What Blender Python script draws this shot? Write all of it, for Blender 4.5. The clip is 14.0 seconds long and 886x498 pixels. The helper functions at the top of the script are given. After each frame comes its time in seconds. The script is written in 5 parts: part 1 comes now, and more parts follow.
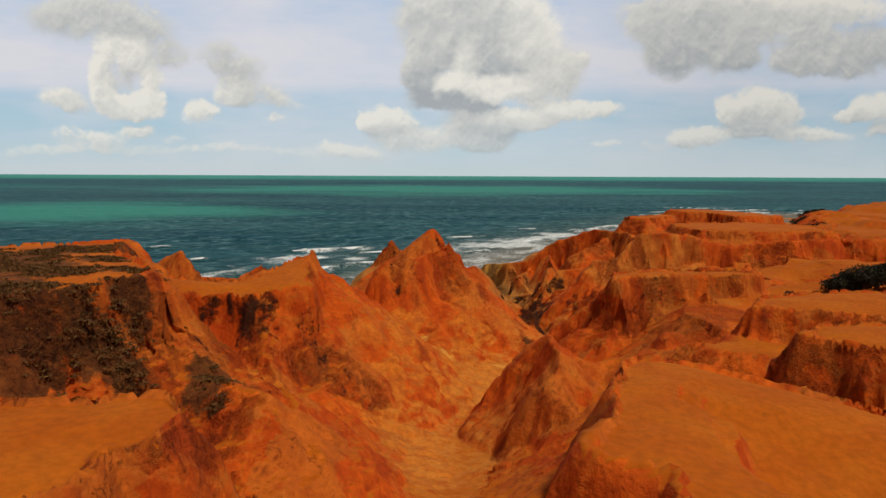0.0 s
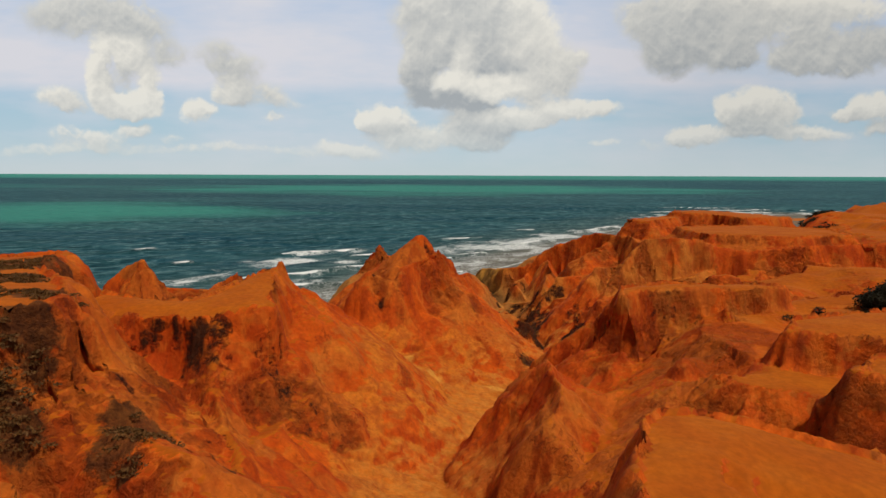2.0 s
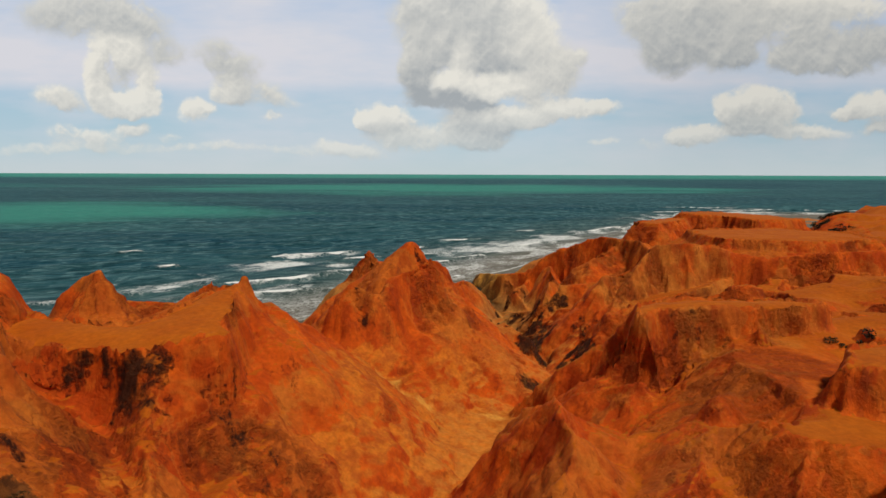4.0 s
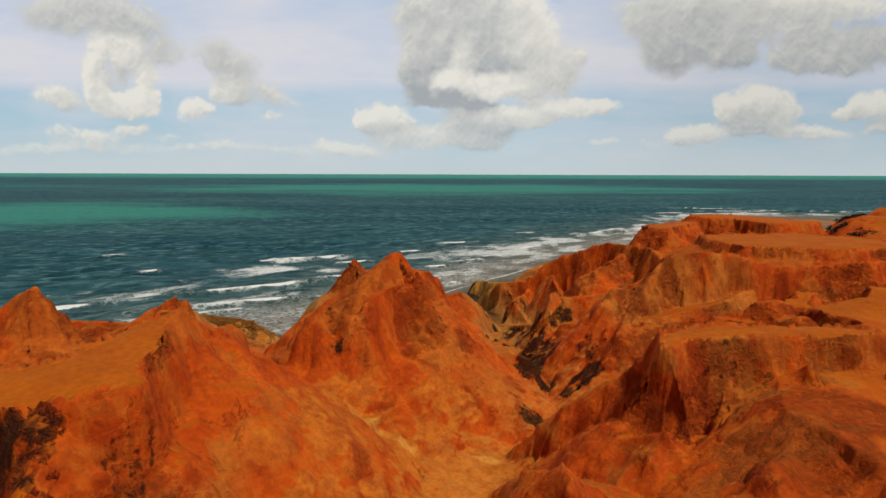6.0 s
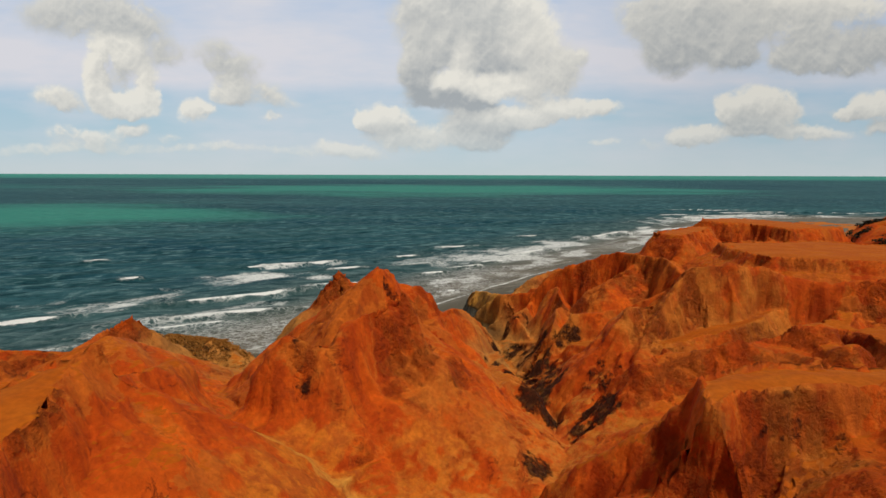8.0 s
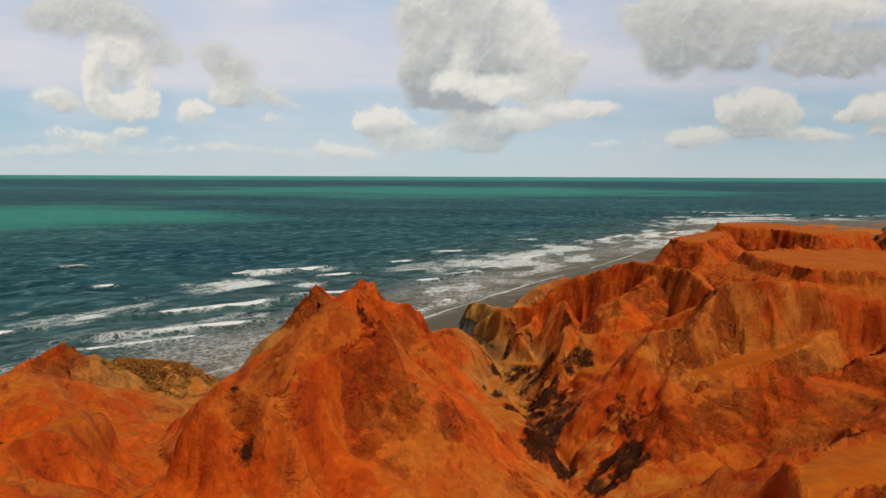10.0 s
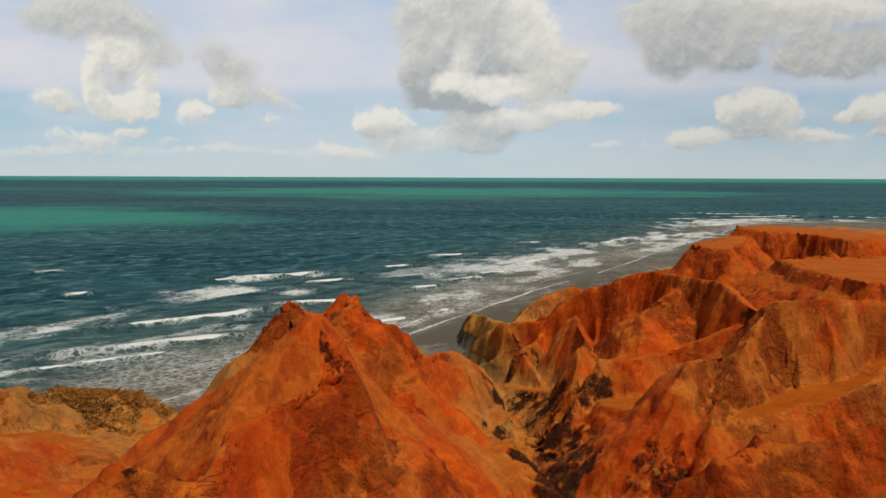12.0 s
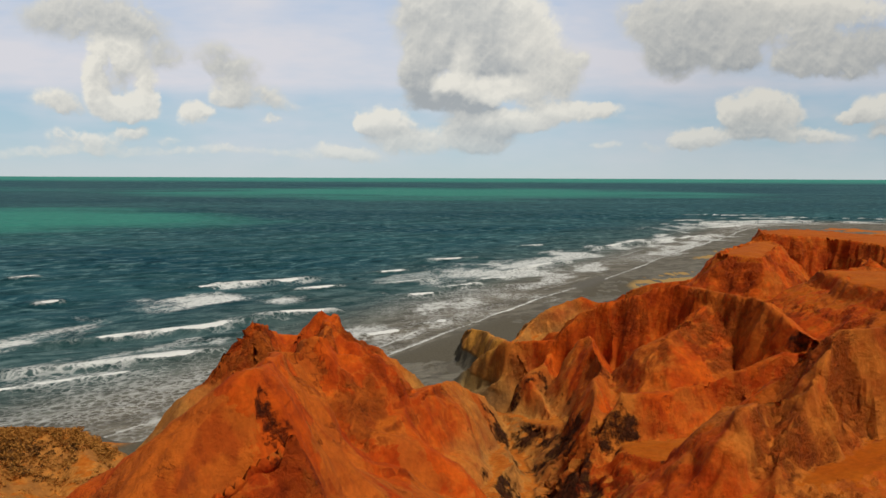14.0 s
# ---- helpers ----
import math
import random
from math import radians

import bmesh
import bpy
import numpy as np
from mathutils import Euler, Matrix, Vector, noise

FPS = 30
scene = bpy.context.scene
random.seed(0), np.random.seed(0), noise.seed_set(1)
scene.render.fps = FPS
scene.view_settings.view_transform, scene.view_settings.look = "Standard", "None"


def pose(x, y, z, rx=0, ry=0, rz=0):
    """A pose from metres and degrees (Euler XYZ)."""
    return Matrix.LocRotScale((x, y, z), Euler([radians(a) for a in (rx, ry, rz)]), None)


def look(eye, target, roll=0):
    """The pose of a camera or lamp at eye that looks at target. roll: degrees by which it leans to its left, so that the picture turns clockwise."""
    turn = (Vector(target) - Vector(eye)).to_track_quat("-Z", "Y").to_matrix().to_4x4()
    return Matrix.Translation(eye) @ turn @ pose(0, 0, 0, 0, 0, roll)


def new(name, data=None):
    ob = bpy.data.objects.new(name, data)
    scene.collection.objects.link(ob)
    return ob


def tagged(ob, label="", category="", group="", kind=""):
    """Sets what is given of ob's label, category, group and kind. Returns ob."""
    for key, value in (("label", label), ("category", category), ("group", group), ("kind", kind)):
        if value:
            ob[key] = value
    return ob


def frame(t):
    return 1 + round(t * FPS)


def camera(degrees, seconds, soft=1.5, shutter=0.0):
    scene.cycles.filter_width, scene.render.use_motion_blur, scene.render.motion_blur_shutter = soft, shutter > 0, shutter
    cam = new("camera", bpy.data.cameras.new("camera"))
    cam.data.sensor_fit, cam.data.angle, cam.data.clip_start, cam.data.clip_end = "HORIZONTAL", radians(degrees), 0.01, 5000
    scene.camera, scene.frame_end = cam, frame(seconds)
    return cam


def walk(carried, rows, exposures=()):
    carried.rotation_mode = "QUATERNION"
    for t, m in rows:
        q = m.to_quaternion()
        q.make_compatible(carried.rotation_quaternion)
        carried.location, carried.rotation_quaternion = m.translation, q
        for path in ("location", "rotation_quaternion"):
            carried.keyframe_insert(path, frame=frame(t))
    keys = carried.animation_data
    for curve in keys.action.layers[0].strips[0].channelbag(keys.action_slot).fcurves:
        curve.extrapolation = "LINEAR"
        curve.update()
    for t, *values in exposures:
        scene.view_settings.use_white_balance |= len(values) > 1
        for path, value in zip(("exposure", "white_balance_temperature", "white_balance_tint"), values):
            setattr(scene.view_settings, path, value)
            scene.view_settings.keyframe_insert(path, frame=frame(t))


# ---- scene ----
# camera: a level flight out towards the sea (t, x, y, z, yaw, pitch, roll)
cam = camera(73.7, 14.0)
FLIGHT = [
    (0, -0.000, 0.000, 26.999, 0.166, -7.350, -0.242),
    (0.5, 0.283, 1.759, 27.030, 0.151, -7.355, -0.232),
    (1, 0.673, 3.523, 27.073, 0.106, -7.371, -0.224),
    (1.5, 1.001, 5.322, 27.132, 0.060, -7.395, -0.217),
    (2, 1.179, 7.086, 27.177, 0.017, -7.421, -0.208),
    (2.5, 1.251, 8.832, 27.214, -0.015, -7.450, -0.197),
    (3, 1.350, 10.617, 27.260, -0.041, -7.477, -0.188),
    (5.5, 2.939, 20.619, 27.358, -0.079, -7.514, -0.190),
    (6, 3.064, 22.674, 27.432, -0.074, -7.513, -0.184),
    (6.5, 3.154, 24.752, 27.534, -0.069, -7.503, -0.178),
    (7, 3.379, 26.847, 27.605, -0.073, -7.494, -0.173),
    (7.5, 3.672, 29.037, 27.651, -0.057, -7.478, -0.174),
    (8, 3.956, 31.331, 27.704, -0.017, -7.458, -0.178),
    (10.5, 4.985, 43.673, 27.369, -0.048, -7.279, -0.230),
    (11, 5.175, 46.066, 27.296, -0.046, -7.257, -0.221),
    (11.5, 5.351, 48.468, 27.214, -0.039, -7.239, -0.213),
    (12, 5.494, 50.872, 27.127, -0.020, -7.223, -0.209),
    (12.5, 5.627, 53.224, 27.051, -0.006, -7.208, -0.209),
    (13, 5.769, 55.495, 26.996, 0.004, -7.192, -0.213),
    (13.5, 5.936, 57.757, 26.978, 0.027, -7.176, -0.218),
    (14, 6.145, 60.000, 26.971, 0.051, -7.162, -0.222),
]
walk(cam, [(t, pose(x, y, z, 90 + pitch, roll, yaw)) for t, x, y, z, yaw, pitch, roll in FLIGHT])

import functools
import itertools

# ---- light ----
world = bpy.data.worlds.new("world")
scene.world = world
world.use_nodes = True
wn = world.node_tree.nodes
sky = wn.new("ShaderNodeTexSky")
sky.sky_type, sky.sun_disc = "NISHITA", False
sky.sun_elevation, sky.sun_rotation = radians(61.6), radians(129)
cover = wn.new("ShaderNodeMix")
cover.data_type = "RGBA"
cover.inputs[0].default_value = 0.6
cover.inputs[7].default_value = (4.6, 4.4, 4.1, 1)
world.node_tree.links.new(sky.outputs["Color"], cover.inputs[6])
world.node_tree.links.new(cover.outputs[2], wn["Background"].inputs["Color"])
wn["Background"].inputs["Strength"].default_value = 0.045

sun_lamp = bpy.data.lights.new("sun", "SUN")
sun_lamp.energy, sun_lamp.angle, sun_lamp.color = 2.85, radians(6), (1.0, 0.94, 0.85)
sun = new("sun", sun_lamp)
sun.matrix_world = look((44, -36, 105), (0, 0, 0))
scene.view_settings.exposure = 0.0


# ---- noise and shape helpers ----
@functools.lru_cache(None)
def rand_table(seed):
    return np.random.RandomState(seed).rand(256, 256)


def value_noise(x, y, scale, seed):
    """Smooth noise between -1 and 1 with features of about that many metres."""
    tab = rand_table(seed)
    u, v = x / scale + 37.3 * seed, y / scale + 11.7 * seed
    i, j = np.floor(u).astype(int), np.floor(v).astype(int)
    a, b = u - i, v - j
    a, b = a * a * a * (a * (a * 6 - 15) + 10), b * b * b * (b * (b * 6 - 15) + 10)
    p, q = tab[i % 256, j % 256], tab[(i + 1) % 256, j % 256]
    r, s = tab[i % 256, (j + 1) % 256], tab[(i + 1) % 256, (j + 1) % 256]
    return 2 * ((p * (1 - a) + q * a) * (1 - b) + (r * (1 - a) + s * a) * b) - 1


def fractal(x, y, scale, octaves, seed, gain=0.5):
    total, amp, norm = 0.0, 1.0, 0.0
    for k in range(octaves):
        c, s = math.cos(0.6 * k), math.sin(0.6 * k)
        total = total + amp * value_noise(c * x - s * y, s * x + c * y, scale / 2 ** k, seed + k)
        norm += amp
        amp *= gain
    return total / norm


def solid_noise(x, y, z, scale, octaves, seed):
    """Smooth noise in space between -1 and 1."""
    tab = np.random.RandomState(seed).rand(64, 64, 64) * 2 - 1
    total, amp, norm = 0.0, 1.0, 0.0
    for k in range(octaves):
        q = [c * 2 ** k / scale + 7.31 * (k + 1) for c in (x, y, z)]
        i = [np.floor(c).astype(int) for c in q]
        t = [c - b for c, b in zip(q, i)]
        t = [c * c * (3 - 2 * c) for c in t]
        value = 0.0
        for corner in itertools.product((0, 1), repeat=3):
            w = 1.0
            for c, f in zip(corner, t):
                w = w * (f if c else 1 - f)
            value = value + w * tab[tuple((b + c) % 64 for b, c in zip(i, corner))]
        total, norm, amp = total + amp * value, norm + amp, amp * 0.5
    return total / norm * 1.6


def smooth(x, lo, hi):
    t = np.clip((x - lo) / (hi - lo), 0, 1)
    return t * t * (3 - 2 * t)


def ridged(x, y, scale, octaves, seed):
    """Sharp-crested noise between 0 and 1."""
    total, amp, norm = 0.0, 1.0, 0.0
    for k in range(octaves):
        total = total + amp * (1 - np.abs(value_noise(x, y, scale / 2 ** k, seed + k)))
        norm += amp
        amp *= 0.5
    return total / norm


def drop(d, steep, height, talus, soft=0.35):
    """How far the ground falls at d metres from an edge: a cliff of that steepness and height, then a talus."""
    d = np.sqrt(np.maximum(d, 0) ** 2 + soft ** 2) - soft
    return np.minimum(d * steep, height) + np.maximum(d - height / steep, 0) * talus


def flutes(s, d, depth, size, seed):
    """Rills that run down from an edge: metres to add to the distance d, by the place s along the edge."""
    f = 0.65 * fractal(s, 0.22 * d, size, 3, seed) + 0.35 * (1 - 2 * ridged(s, 0.18 * d, size * 0.6, 2, seed + 5))
    f = f + 0.30 * (1 - 2 * ridged(s, 0.10 * d, size * 0.28, 2, seed + 9))
    return depth * f * np.clip(d / 2.0, 0, 1)


def ridge(x, y, crest, left, right, depth=0.8, size=3.2, seed=60):
    """Height and fall of a crest line of (x, y, z), with (steep, height, talus) on its left and right."""
    best, fall_at = np.full(x.shape, -99.0), np.zeros(x.shape)
    s_at, d_at, side_at, z_at = (np.zeros(x.shape) for _ in range(4))
    length = 0.0
    for (x0, y0, z0), (x1, y1, z1) in zip(crest, crest[1:]):
        dx, dy = x1 - x0, y1 - y0
        n = math.hypot(dx, dy)
        t = np.clip(((x - x0) * dx + (y - y0) * dy) / n ** 2, 0, 1)
        ex, ey = x - x0 - t * dx, y - y0 - t * dy
        d = np.hypot(ex, ey)
        side = np.clip((dx * ey - dy * ex) / n / (d + 1e-6) * 1.5 + 0.5, 0, 1)
        fall = side * drop(d, *left) + (1 - side) * drop(d, *right)
        zc = z0 + t * (z1 - z0)
        m = zc - fall > best
        best = np.where(m, zc - fall, best)
        turn = np.arctan2(ex * dx + ey * dy, np.abs(dx * ey - dy * ex) + 1e-6)
        for arr, val in ((s_at, length + t * n + 3 * turn + 40 * (side > 0.5)), (d_at, d), (side_at, side), (z_at, zc)):
            arr[m] = val[m]
        length += n
    d = np.maximum(d_at + flutes(s_at, d_at, depth, size, seed), 0)
    fall = side_at * drop(d, *left) + (1 - side_at) * drop(d, *right)
    return z_at - fall, fall


def mesa(x, y, outline, top, fall, tilt=(0, 0), depth=0.8, size=3.2, seed=70):
    """Height and fall of a flat-topped block: top height at the outline's middle, tilt in metres a metre."""
    dist, inside, s_at = np.full(x.shape, 1e9), np.zeros(x.shape, bool), np.zeros(x.shape)
    length = 0.0
    for (x0, y0), (x1, y1) in zip(outline, outline[1:] + outline[:1]):
        dx, dy = x1 - x0, y1 - y0
        n = math.hypot(dx, dy)
        t = np.clip(((x - x0) * dx + (y - y0) * dy) / n ** 2, 0, 1)
        ex, ey = x - x0 - t * dx, y - y0 - t * dy
        d = np.hypot(ex, ey)
        m = d < dist
        dist = np.where(m, d, dist)
        turn = np.arctan2(ex * dx + ey * dy, np.abs(dx * ey - dy * ex) + 1e-6)
        s_at[m] = (length + t * n + 3 * turn)[m]
        if y0 != y1:
            inside ^= ((y0 > y) != (y1 > y)) & (x < dx * (y - y0) / dy + x0)
        length += n
    d = np.where(inside, 0, np.maximum(dist + flutes(s_at, dist, depth, size, seed), 0))
    cx, cy = sum(p[0] for p in outline) / len(outline), sum(p[1] for p in outline) / len(outline)
    z = top + np.clip((x - cx) * tilt[0] + (y - cy) * tilt[1], -3, 3)
    f = drop(d, *fall)
    rim = np.where(inside, 0.35 * np.exp(-dist / 1.5), 0)
    return z - f - rim, f


def highest(*parts):
    """The upper hull of several (height, fall) pairs."""
    z, f = parts[0]
    for z1, f1 in parts[1:]:
        f = np.where(z1 > z, f1, f)
        z = np.maximum(z, z1)
    return z, f


def shore_bend(u):
    """How far the waterline lies off a straight line, by the place along the shore."""
    return -0.008 * np.clip(u - 260, 0, 80) ** 2 - 1.3 * np.maximum(u - 340, 0) - 0.05 * np.clip(20 - u, 0, 40)


def shore(x, y):
    """Metres inland from the waterline."""
    u, v = 0.61 * x + 0.793 * (y - 158), -0.793 * x + 0.61 * (y - 158)
    return shore_bend(u) - v - 2.5 - 4.5 * np.exp(-((u - 8) / 26) ** 2) - 7 * smooth(u, 120, 180) + 0.8 * np.sin(u / 23) + 0.5 * np.sin(u / 9.1 + 1)


# valley floors and canyons: the line of the bed, and (steep, height, talus) of its banks
VALLEYS = [
    ([(-3.0, 21.8, 9.5), (-1.0, 30.0, 8.0), (0.2, 39.9, 5.7), (1.8, 51.3, 3.6), (7.5, 66.6, 4.1), (10.5, 76.0, 3.6)], (0.20, 0.5, 0.62)),
    ([(9.4, 72.3, 4.0), (14.2, 81.9, 2.2), (15.4, 94.0, 1.6), (13.2, 103.8, 2.4), (13.5, 112.0, 1.0), (10.9, 124.0, 0.9), (4.0, 140.0, 0.6)], (1.35, 2.1, 0.99)),
    ([(25.0, 44.1, 14.9), (19.4, 48.6, 12.0), (17.0, 55.5, 11.1), (12.9, 61.9, 6.9), (10.0, 70.0, 4.2)], (0.30, 0.5, 0.68)),
    ([(12.6, 80.7, 3.4), (17.2, 85.8, 4.5), (24.1, 88.9, 6.2), (34.5, 88.1, 7.9), (44.8, 95.4, 8.9), (54.9, 93.9, 11.1), (75.0, 90.0, 12.5)], (1.75, 2.9, 1.18)),
]
SIDE_CANYONS = [
    ([(12.0, 79.9, 3.4), (18.7, 78.9, 6.1), (27.5, 79.4, 8.2), (34.4, 81.8, 10.6)], (0.46, 0.5, 0.87)),
    ([(13.4, 98.9, 2.3), (15.2, 106.0, 2.3), (18.4, 110.5, 4.6)], (0.86, 2.5, 0.90)),
    ([(40.0, 106.0, 11.0), (42.0, 112.0, 10.0), (45.0, 126.0, 9.0), (60.0, 132.0, 10.0), (72.0, 130.0, 12.0)], (0.90, 2.5, 0.90)),
    ([(-10.0, 67.0, 8.0), (-15.0, 76.0, 7.0), (-19.0, 88.0, 5.4), (-19.5, 104.0, 3.0), (-19.0, 122.0, 0.8)], (0.40, 1.2, 0.70)),
]
NEAR_GULLIES = [
    ([(33.0, 75.0, 9.5), (40.0, 70.0, 11.5), (50.0, 68.0, 12.5), (62.0, 69.0, 13.2), (78.0, 72.0, 14.0)], (0.70, 2.5, 0.9)),
    ([(-3.0, 22.0, 9.5), (-9.0, 25.0, 10.5), (-16.0, 25.5, 12.0), (-30.0, 25.0, 14.0)], (0.50, 1.2, 0.88)),
    ([(17.0, 45.0, 11.4), (16.0, 39.5, 9.6), (20.5, 36.4, 8.6), (25.0, 33.2, 8.8), (34.0, 29.5, 10.5), (48.0, 24.0, 12.0)], (1.10, 3.0, 0.95)),
    ([(13.0, 27.0, 15.4), (12.6, 22.0, 14.2), (13.5, 12.0, 11.0)], (1.60, 2.0, 0.88)),
]
GULLIES = VALLEYS + SIDE_CANYONS + NEAR_GULLIES


def lowland(x, y):
    # broken ground between the eastern bluffs
    east = smooth(x, 24, 36)
    cut = smooth(1 - np.abs(fractal(x, y, 17, 3, 143)) / 0.14, 0, 1)
    z = 14.0 + east * (2.6 * fractal(x, y, 12, 3, 141) - 0.4 - 2.4 * cut)
    for k, (line, bank) in enumerate(GULLIES):
        z = np.minimum(z, -ridge(x, y, [(a, b, -c) for a, b, c in line], bank, bank, 1.2, 4.0, 81 + k)[0])
    d = shore(x, y)
    u = 0.61 * x + 0.793 * (y - 158)
    rise = 0.28 * np.clip((150 - u) / 60, 0.02, 1)
    coast = np.where(d < 0, np.maximum(0.035 * d, -25), np.minimum(0.065 * d, 1.5) + np.maximum(d - 26, 0) * rise)
    broken = smooth(x, 58, 74) * smooth(d, 26, 40)
    return np.minimum(z, coast + broken * (2.0 * fractal(x, y, 15, 3, 145) - 2.2 * cut))


# the formations: each gives the height of the ground and how far it has fallen from its crest
def central_peak(x, y):
    return highest(
        ridge(x, y, [(-2.2, 82.8, 19.1), (-1.7, 86.2, 18.3), (-3.0, 92.5, 16.9), (-4.1, 95.7, 15.8), (1.1, 101.9, 14.0)], (0.87, 6.0, 0.93, 0.4), (1.72, 5.7, 0.77, 0.4), 1.0, 3.4, 61),
        ridge(x, y, [(-3.1, 102.8, 13.9), (-3.7, 107.1, 13.9), (-3.6, 114.5, 13.9), (-5.7, 117.9, 9.5)], (1.81, 5.0, 1.00, 0.4), (2.43, 6.0, 1.00, 0.4), 0.9, 3, 60),
        ridge(x, y, [(-4.8, 113.9, 14.4), (-1.4, 117.9, 10.5), (1.0, 120.4, 7.9), (3.1, 122.6, 4.9)], (1.26, 4.0, 1.00, 0.4), (1.75, 4.0, 1.00, 0.4), 0.7, 2.6, 55),
        ridge(x, y, [(-1.6, 111.6, 12.0), (-9.1, 114.3, 12.0), (-9.6, 108.0, 14.8), (-11.8, 112.1, 9.5), (-15.0, 116.0, 4.0)], (1.70, 6.0, 1.10, 0.4), (1.28, 7.2, 1.24, 0.4), 0.9, 3, 62),
        ridge(x, y, [(-2.4, 85.9, 17.5), (-7.9, 90.6, 13.7), (-13.0, 94.6, 9.6), (-16.5, 97.5, 5.0)], (1.64, 5.0, 1.00, 0.4), (1.51, 5.0, 0.90, 0.4), 0.9, 3, 63),
        ridge(x, y, [(-2.1, 98.7, 16.1), (2.4, 96.0, 10.8), (4.9, 105.5, 10.5), (6.7, 111.7, 8.5), (10.0, 116.2, 5.4)], (0.78, 3.8, 0.98, 0.4), (1.43, 6.0, 1.10, 0.4), 0.8, 3, 64),
        ridge(x, y, [(0.3, 80.4, 17.6), (-5.1, 72.3, 15.0), (-7.6, 72.2, 16.0), (-8.4, 70.3, 11.4), (-10.0, 66.5, 8.6)], (2.32, 4.7, 0.76, 0.4), (2.44, 5.0, 0.75, 0.4), 0.8, 3, 65),
        ridge(x, y, [(-3.8, 73.8, 12.8), (-5.0, 71.7, 10.6), (-6.0, 69.8, 9.7)], (1.13, 2.4, 0.72, 0.4), (1.01, 2.0, 0.70, 0.4), 0.5, 2.4, 59),
        ridge(x, y, [(1.0, 79.5, 14.6), (3.8, 78.2, 10.2), (5.6, 78.4, 7.4)], (1.20, 4.0, 0.90, 0.4), (1.20, 3.0, 0.80, 0.4), 0.6, 2.4, 58),
        ridge(x, y, [(6.1, 88.1, 9.0), (9.3, 89.0, 7.0), (13.0, 87.6, 6.5)], (2.20, 4.0, 1.20, 0.4), (1.80, 3.0, 0.90, 0.4), 0.5, 2, 66),
    )


def sand_shelf(x, y):
    return highest(
        mesa(x, y, [(-33.2, 57.0), (-25.0, 51.1), (-19.9, 48.3), (-16.0, 47.3), (-14.5, 48.3), (-13.4, 49.0), (-12.1, 50.4), (-12.5, 52.8), (-13.3, 56.8), (-13.8, 59.2), (-15.1, 58.8), (-16.1, 56.2), (-17.4, 53.9), (-18.6, 52.1), (-21.3, 52.8), (-27.4, 55.7), (-32.9, 57.3)], 17.7, (6.00, 4.5, 0.95), (0.057, 0.116), 0.7, 2.8, 71),
        ridge(x, y, [(-14.9, 47.6, 16.8), (-13.7, 44.1, 13.3), (-11.5, 40.0, 12.2), (-8.5, 34.5, 11.6), (-6.8, 30.5, 11.9)], (1.80, 4.0, 0.90), (1.61, 4.0, 0.85), 0.8, 2.6, 67),
        ridge(x, y, [(-12.5, 51.4, 17.3), (-10.4, 50.5, 12.6), (-8.6, 53.8, 9.4), (-7.2, 57.0, 6.8)], (1.77, 4.0, 0.80), (1.60, 4.0, 0.80), 0.8, 2.4, 68),
        ridge(x, y, [(-13.3, 58.6, 18.4), (-13.6, 60.2, 19.1), (-14.7, 63.6, 16.0), (-16.3, 74.1, 13.7), (-20.0, 74.0, 10.0)], (1.74, 3.4, 0.78), (1.75, 2.5, 0.82), 0.8, 2.2, 69),
    )


def scrub_hill(x, y):
    return highest(
        mesa(x, y, [(-120.7, 45.9), (-49.9, 48.2), (-37.2, 51.7), (-29.7, 54.9), (-27.9, 50.3), (-24.9, 46.1), (-21.4, 41.4), (-18.7, 36.9), (-21.8, 31.6), (-26.0, 28.6), (-40.0, 26.5), (-120.0, 26.0)], 20.7, (2.51, 3.9, 0.99), (-0.000, -0.000), 2.0, 3.4, 72),
        ridge(x, y, [(-21.5, 36.5, 19.0), (-17.2, 36.9, 16.9), (-15.1, 34.4, 14.8), (-10.6, 31.8, 14.8)], (0.84, 2.0, 0.90), (0.88, 2.0, 0.90), 0.8, 2.6, 73),
        ridge(x, y, [(-22.4, 42.7, 18.6), (-20.5, 42.2, 16.4), (-18.0, 42.0, 14.3), (-16.0, 41.5, 12.8)], (1.39, 2.7, 1.04), (1.56, 3.1, 0.93), 0.8, 2.6, 56),
    )


def near_block(x, y):
    return mesa(x, y, [(-60.0, 2.0), (-16.0, 8.0), (-13.5, 14.0), (-11.2, 16.5), (-11.4, 19.0), (-10.2, 19.8), (-9.8, 21.6), (-12.0, 22.8), (-17.0, 22.4), (-28.0, 20.0), (-60.0, 16.0)], 18.2, (3.50, 6.0, 0.70), (-0.015, 0.000), 0.9, 2.6, 74)


def dune_block(x, y):
    z, fall = dune_top(x, y)
    # a hollow scooped out of the top, with a sharp curved lip
    lip = 11.2 + 0.012 * np.maximum(y - 20, 0) ** 2 + 0.25 * np.sin(y * 0.9)
    hollow = smooth(x, lip, lip + 2.2) * smooth(31.0 - y, 0, 7) * (0.5 + 0.26 * np.clip(27 - y, 0, 9)) * (1 - 0.45 * smooth(x, 15, 20))
    return z - hollow - 0.35 * np.clip(1 - np.abs(x - lip - 0.4) / 0.6, 0, 1) * smooth(29 - y, 0, 4), fall


